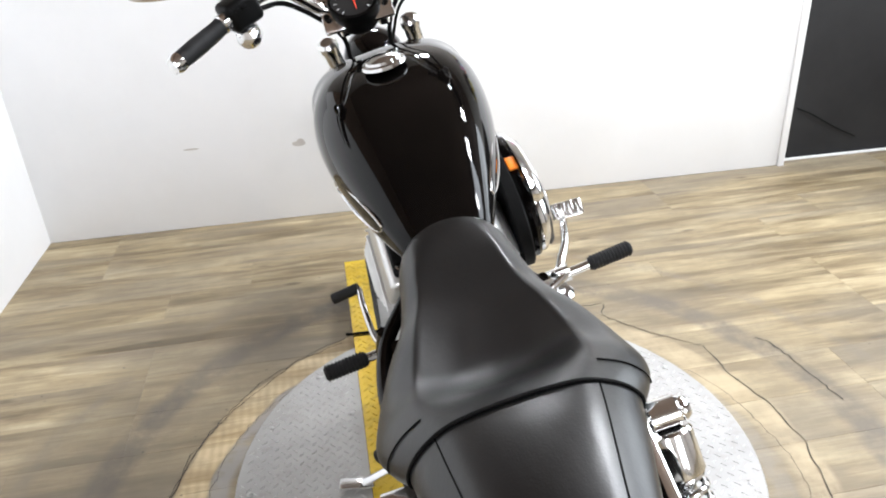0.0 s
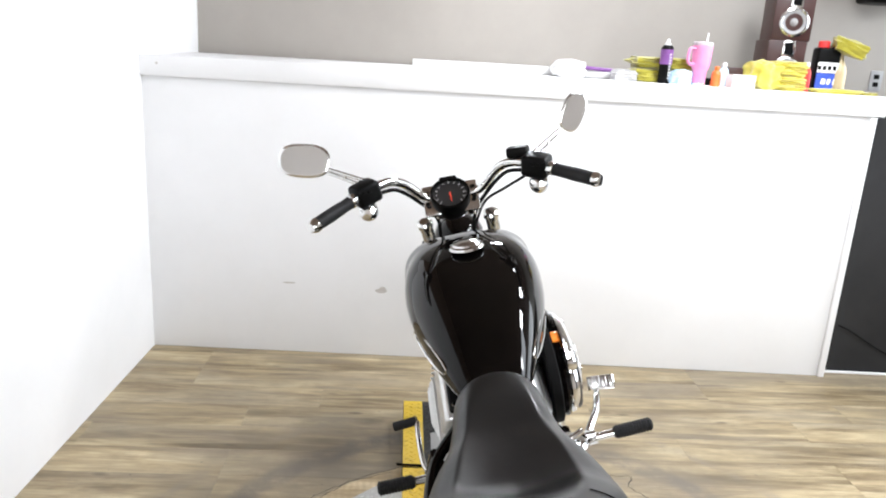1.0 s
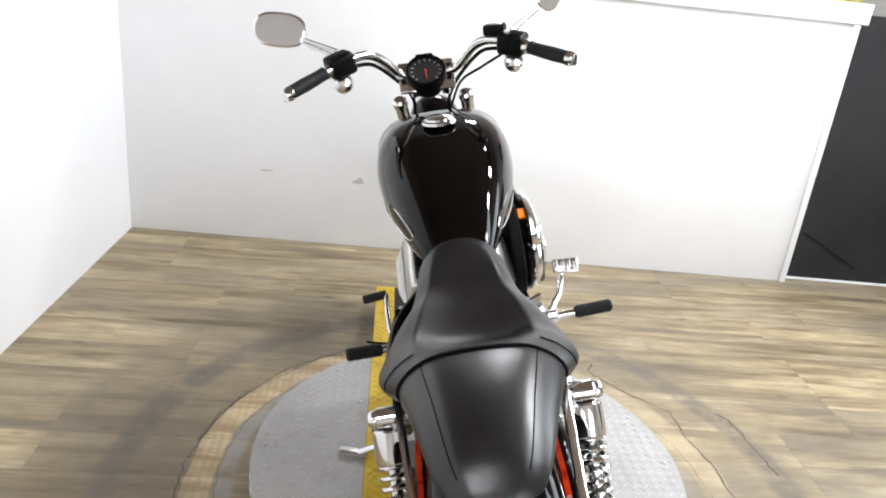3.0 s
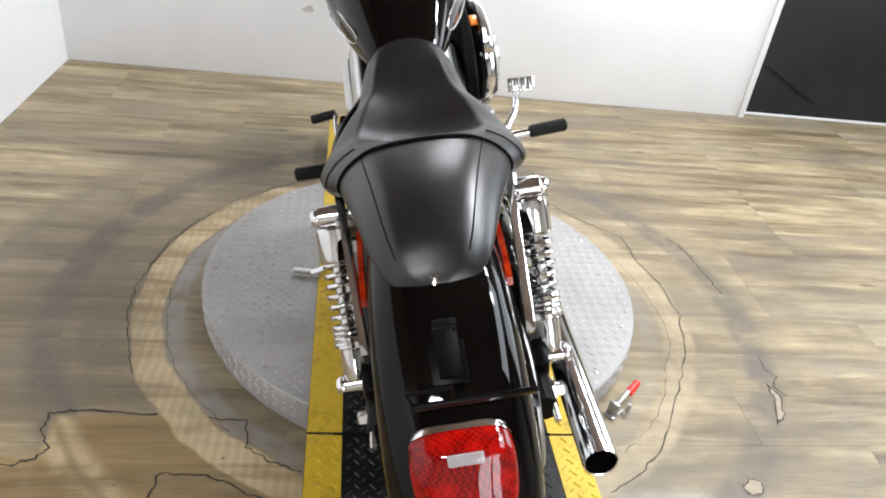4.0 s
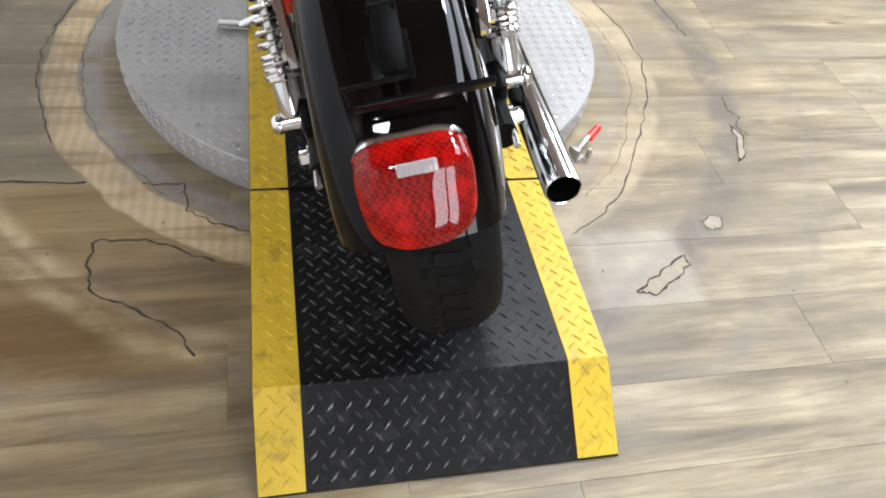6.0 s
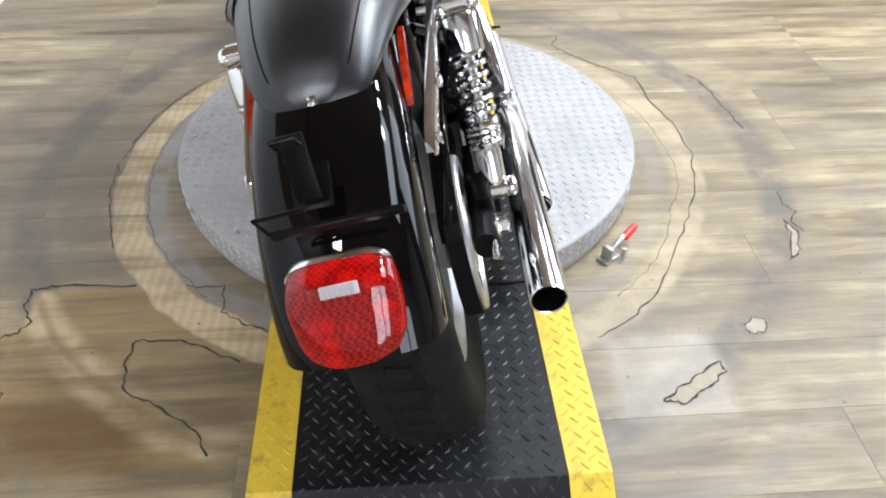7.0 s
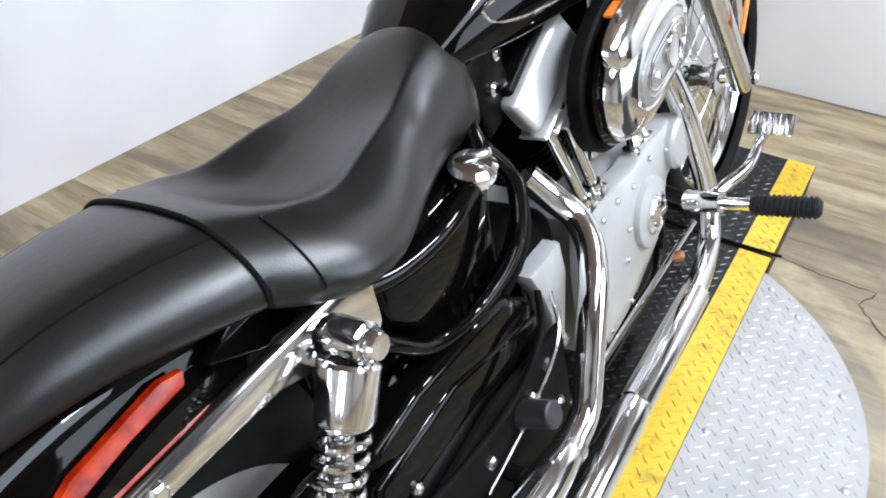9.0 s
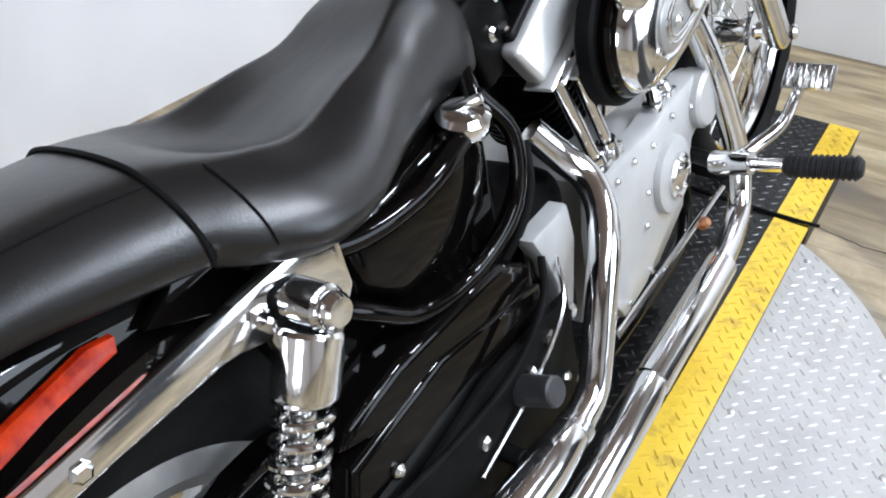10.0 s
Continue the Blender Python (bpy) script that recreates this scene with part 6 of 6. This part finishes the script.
cup = thing("tumbler", "pink insulated tumbler with handle, lid and straw", "tumbler", at=WALL @ pose(2.648, 0.10, SHELF, 0, 0, 0))
part("body", lathe([(0, 0), (0.029, 0), (0.031, 0.003), (0.033, 0.070), (0.040, 0.082), (0.044, 0.100), (0.047, 0.190), (0, 0.190)], segs=36), PINK, cup)
part("base_ring", lathe([(0.0312, 0.002), (0.0316, 0.002), (0.0318, 0.012), (0.0312, 0.012)], segs=36, closed=True), CHROME_DULL, cup, "steel base ring")
part("lid", lathe([(0.0, 0.188), (0.0475, 0.188), (0.0475, 0.202), (0.042, 0.205), (0, 0.205)], segs=36), BAGGY, cup, "clear lid")
part("handle", tube([(-0.042, -0.02, 0.172), (-0.070, -0.03, 0.168), (-0.075, -0.03, 0.120), (-0.060, -0.026, 0.098), (-0.040, -0.02, 0.100)], 0.0075, 10), PINK, cup)
part("straw", rod((0.015, 0, 0.20), (0.020, 0.004, 0.245), 0.004, segs=10), WHITEP, cup, "clear straw")


def bottle(name, label, u, v, r, h, body, cap, cap_name="cap", at_z=SHELF, group="bottles on the ledge"):
    b = thing(name, label, "bottle", group, at=WALL @ pose(u, v, at_z, 0, 0, 0))
    part("body", lathe([(0, 0), (r * 0.95, 0), (r, 0.004), (r, h * 0.62), (r * 0.85, h * 0.72), (r * 0.42, h * 0.80), (r * 0.42, h * 0.84), (0, h * 0.84)], segs=24), body, b)
    part(cap_name, lathe([(0, h * 0.84), (r * 0.5, h * 0.84), (r * 0.5, h * 0.96), (r * 0.35, h), (0, h)], segs=18), cap, b)
    return b


bottle("small_bottle", "small orange plastic bottle on the ledge", 2.728, 0.09, 0.022, 0.095, ORANGE, ORANGE)
bottle("small_bottle", "small white and blue bottle on the ledge", 2.775, 0.12, 0.022, 0.115, BLUEC, WHITEP)
on_ledge(mesh_thing("tape_roll", lathe([(0.015, 0), (0.03, 0), (0.03, 0.035), (0.015, 0.035)], (2.745, 0.26, SHELF), (2.745, 0.26, 3), 24, closed=True), MATT, "black roll of tape on the ledge", "tape"))
on_ledge(mesh_thing("white_box", box(0.115, 0.08, 0.062, (2.842, 0.07, SHELF + 0.0312), (0, 0, 3), 0.004), WHITEP, "plain small white cardboard box on the ledge", "box"))
on_ledge(mesh_thing("brown_box", box(0.09, 0.09, 0.095, (2.90, 0.32, SHELF + 0.0478), bevel=0.003), WOOD, "small dark brown box on the ledge", "box"))
for k in range(4):
    on_ledge(mesh_thing("folded_cloth", cloth(0.18, 0.15, 0.036, (3.085 - 0.004 * k, 0.13, SHELF + 0.034 * k), (0, 0, 3 * k - 5), 11.0 + k, 6.0), YCLOTH, "folded bright yellow microfibre cloth in a stack", "cloth", "cloths on the ledge"))
on_ledge(mesh_thing("crumpled_cloth", cloth(0.15, 0.13, 0.135, (2.955, 0.10, SHELF), (0, 0, 20), 15.0, 3.0), YCLOTH, "crumpled bright yellow microfibre cloth", "cloth"))


def speaker(u, v, z, turn):
    sp = thing("loudspeaker", "dark cherry bookshelf loudspeaker with silver driver ring", "loudspeaker", "stacked loudspeakers", at=WALL @ pose(u, v, z, 0, 0, turn))
    part("cabinet", box(0.195, 0.22, 0.245, (0, 0.11, 0.1225), bevel=0.003), WOOD, sp)
    part("driver_ring", lathe([(0.052, 0), (0.073, 0.0), (0.074, 0.006), (0.064, 0.010), (0.055, 0.004)], (0.005, -0.0005, 0.092), (0.005, -1, 0.092), 40, closed=True), CHROME_DULL, sp, "silver driver ring")
    part("cone", lathe([(0.060, 0.004), (0.040, -0.006), (0.024, -0.010), (0.020, -0.004), (0.0, 0.010)], (0.005, -0.004, 0.092), (0.005, -1, 0.092), 36), GREY, sp, "grey driver cone")
    part("tweeter_plate", box(0.062, 0.005, 0.080, (0.005, -0.003, 0.205), bevel=0.002), CHROME_DULL, sp, "silver tweeter plate")
    part("tweeter", box(0.042, 0.004, 0.060, (0.005, -0.0065, 0.205), bevel=0.002), MATT, sp)
    return sp


speaker(3.205, 0.42, SHELF, -6)
speaker(3.212, 0.42, SHELF + 0.2452, -9)
bottle("small_bottle", "small black bottle with a white cap", 3.125, 0.27, 0.022, 0.115, MATT, WHITEP, at_z=SHELF)
bottle("small_bottle", "small red bottle with a white cap", 3.205, 0.17, 0.022, 0.14, REDP, WHITEP)
bottle("small_bottle", "small blue bottle with a white cap", 3.165, 0.26, 0.018, 0.13, BLUE, WHITEP)

jug = thing("coolant_jug", "black plastic jug with blue label and red cap", "jug", at=WALL @ pose(3.325, 0.24, SHELF, 0, 0, -6))
part("body", box(0.112, 0.085, 0.215, (0, 0, 0.1077), bevel=0.012, segs=3), SATIN, jug)
part("label", box(0.098, 0.002, 0.075, (0, -0.0438, 0.055), bevel=0.0), BLUE, jug, "blue label")
part("white_label", box(0.098, 0.002, 0.050, (0, -0.0438, 0.120)), WHITEP, jug, "white label panel")
for i, w in enumerate((0.030, 0.022, 0.016)):
    part("print_bar", box(w * 0.7, 0.0012, 0.028, (-0.012 + 0.026 * i, -0.0456, 0.052), (0, 8, 0)), WHITE_INK, jug)
for i in range(4):
    part("print_bar", box(0.016, 0.0012, 0.020, (-0.040 + 0.024 * i, -0.0456, 0.118)), MATT, jug)
part("cap", lathe([(0, 0), (0.026, 0), (0.027, 0.004), (0.027, 0.028), (0.022, 0.032), (0, 0.032)], (-0.02, 0, 0.2152), (-0.02, 0, 1), 28), REDP, jug, "red screw cap")
spray = thing("spray_bottle", "clear spray bottle of pale amber liquid", "spray bottle", at=WALL @ pose(3.388, 0.22, SHELF, 0, 0, 20))
part("body", lathe([(0, 0), (0.040, 0), (0.042, 0.004), (0.040, 0.10), (0.034, 0.125), (0.016, 0.165), (0.014, 0.185), (0, 0.185)], segs=28), LIQUID, spray)
part("trigger_head", box(0.085, 0.026, 0.030, (-0.02, 0, 0.205), bevel=0.008), MATT, spray, "black trigger head")
part("trigger", box(0.010, 0.012, 0.045, (-0.045, 0, 0.172), (0, 20, 0), 0.003), MATT, spray)
on_ledge(mesh_thing("draped_cloth", cloth(0.17, 0.10, 0.075, (3.400, 0.20, SHELF + 0.185), (0, 18, -12), 21.0, 4.0), OCLOTH, "olive yellow cloth draped over the spray bottle", "cloth"))
on_ledge(mesh_thing("flat_cloth", cloth(0.24, 0.11, 0.022, (3.31, 0.07, SHELF), (0, 0, -3), 23.0, 2.0), YCLOTH, "flat folded yellow cloth at the ledge's end", "cloth", "cloths on the ledge"))
on_ledge(mesh_thing("flat_cloth", cloth(0.09, 0.07, 0.014, (3.46, 0.06, SHELF), (0, 0, 8), 25.0, 2.0), OCLOTH, "small flat olive cloth at the ledge's end", "cloth", "cloths on the ledge"))
outlet = thing("wall_outlet", "grey wall outlet plate on the upper wall", "outlet", at=WALL @ pose(3.99, 0.8985, 1.515, 0, 0, 0))
part("cover", box(0.075, 0.006, 0.115, (0, 0, 0), bevel=0.003), GREY, outlet)
for z in (-0.022, 0.022):
    part("socket", box(0.032, 0.003, 0.026, (0, -0.004, z), bevel=0.004), MATT, outlet)
cctv = thing("wall_bracket_box", "black metal box with a white panel hung on the wall", "wall box", at=WALL @ pose(3.86, 0.80, 2.0, 0, 0, 0))
part("case", box(0.30, 0.19, 0.13, (0.06, 0, 0), bevel=0.02, segs=3), SATIN, cctv)
part("panel", box(0.15, 0.006, 0.075, (0.10, -0.098, -0.005), bevel=0.006), WHITEP, cctv)
part("arm", box(0.05, 0.06, 0.10, (0.0, 0.065, 0.10), bevel=0.006), WHITEP, cctv)
cab = thing("wall_bracket_box", "black flat box hung high on the wall", "wall box", at=WALL @ pose(3.66, 0.80, 2.13, 0, 0, 0))
part("case", box(0.34, 0.19, 0.07, (0, 0, 0), bevel=0.01), SATIN, cab)

# scuffs on the half wall and a wire on the dark panel
SCUFF = Mat("wall_scuff", (0.50, 0.47, 0.44), 0.7).m
for u, z, w, h in ((0.692, 0.373, 0.034, 0.004), (1.154, 0.353, 0.030, 0.012), (1.162, 0.365, 0.016, 0.010), (0.082, 1.414, 0.006, 0.006)):
    on_ledge(mesh_thing("wall_scuff", plate(oval(w, h, 14, 2.0), 0.0006, Matrix(((1, 0, 0, u), (0, 0, -1, -0.0004 if z < 1.3 else -0.0204), (0, 1, 0, z), (0, 0, 0, 1)))), SCUFF, "small grey scuff on the white wall", "scuff", kind="structure"))
on_ledge(mesh_thing("wire", tube([(3.56, 0.052, 0.27), (3.63, 0.05, 0.24), (3.76, 0.052, 0.165), (3.90, 0.05, 0.095)], 0.0035, 6), MATT, "thin black wire along the dark panel", "cable"))
on_ledge(mesh_thing("baseboard", box(3.2, 0.012, 0.012, (WALL_LEN + 1.62, 0.05, 0.0065), bevel=0.002), WHITEP, "thin pale strip along the dark panel's foot", "baseboard", kind="structure"))

# double glass door behind the camera, where the daylight enters
FRAME = worn("door_frame_paint", (0.10, 0.10, 0.10), (0.14, 0.14, 0.14), (0.4, 0.5), 20, 0, 0)
door = thing("door_1", "double glazed entrance door with dark frame", "door", kind="structure", at=pose(0.95, -3.53, 0, 0, 0, 0))
for x in (-0.70, 0.0, 0.70):
    part("door_frame", box(0.07, 0.05, 2.1, (x, 0, 1.05), bevel=0.004), FRAME, door)
for z in (0.05, 2.08):
    part("door_frame", box(1.33, 0.05, 0.08, (0, 0.002, z), bevel=0.004), FRAME, door)

# ---- plank pieces of the floor ----
PLANK_W = 0.182
plank_meshes = {}


def plank_mesh(length):
    key = round(length, 3)
    if key not in plank_meshes:
        b = bmesh.new()
        lx, ly, c, z0, z1 = length / 2 - 0.0002, PLANK_W / 2 - 0.0002, 0.0006, -0.004, 0.0
        rings = [[(-lx, -ly, z0), (lx, -ly, z0), (lx, ly, z0), (-lx, ly, z0)], [(-lx, -ly, z1 - 0.0005), (lx, -ly, z1 - 0.0005), (lx, ly, z1 - 0.0005), (-lx, ly, z1 - 0.0005)], [(-lx + c, -ly + c, z1), (lx - c, -ly + c, z1), (lx - c, ly - c, z1), (-lx + c, ly - c, z1)]]
        plank_meshes[key] = to_mesh("plank", loft(rings, bm=b), FLOOR, 10)
    return plank_meshes[key]


rng = random.Random(4)
rows_n = 34
for i in range(rows_n):
    y = -3.3 + PLANK_W * i
    x, first = -1.95, rng.choice((0.32, 0.62, 0.92, 1.22))
    while x < 4.2:
        length = min(first, 4.24 - x)
        ob = new("plank", plank_mesh(length))
        ob.parent = floor
        ob.location = (x + length / 2, y, 0.0)
        x += length
        first = 1.22
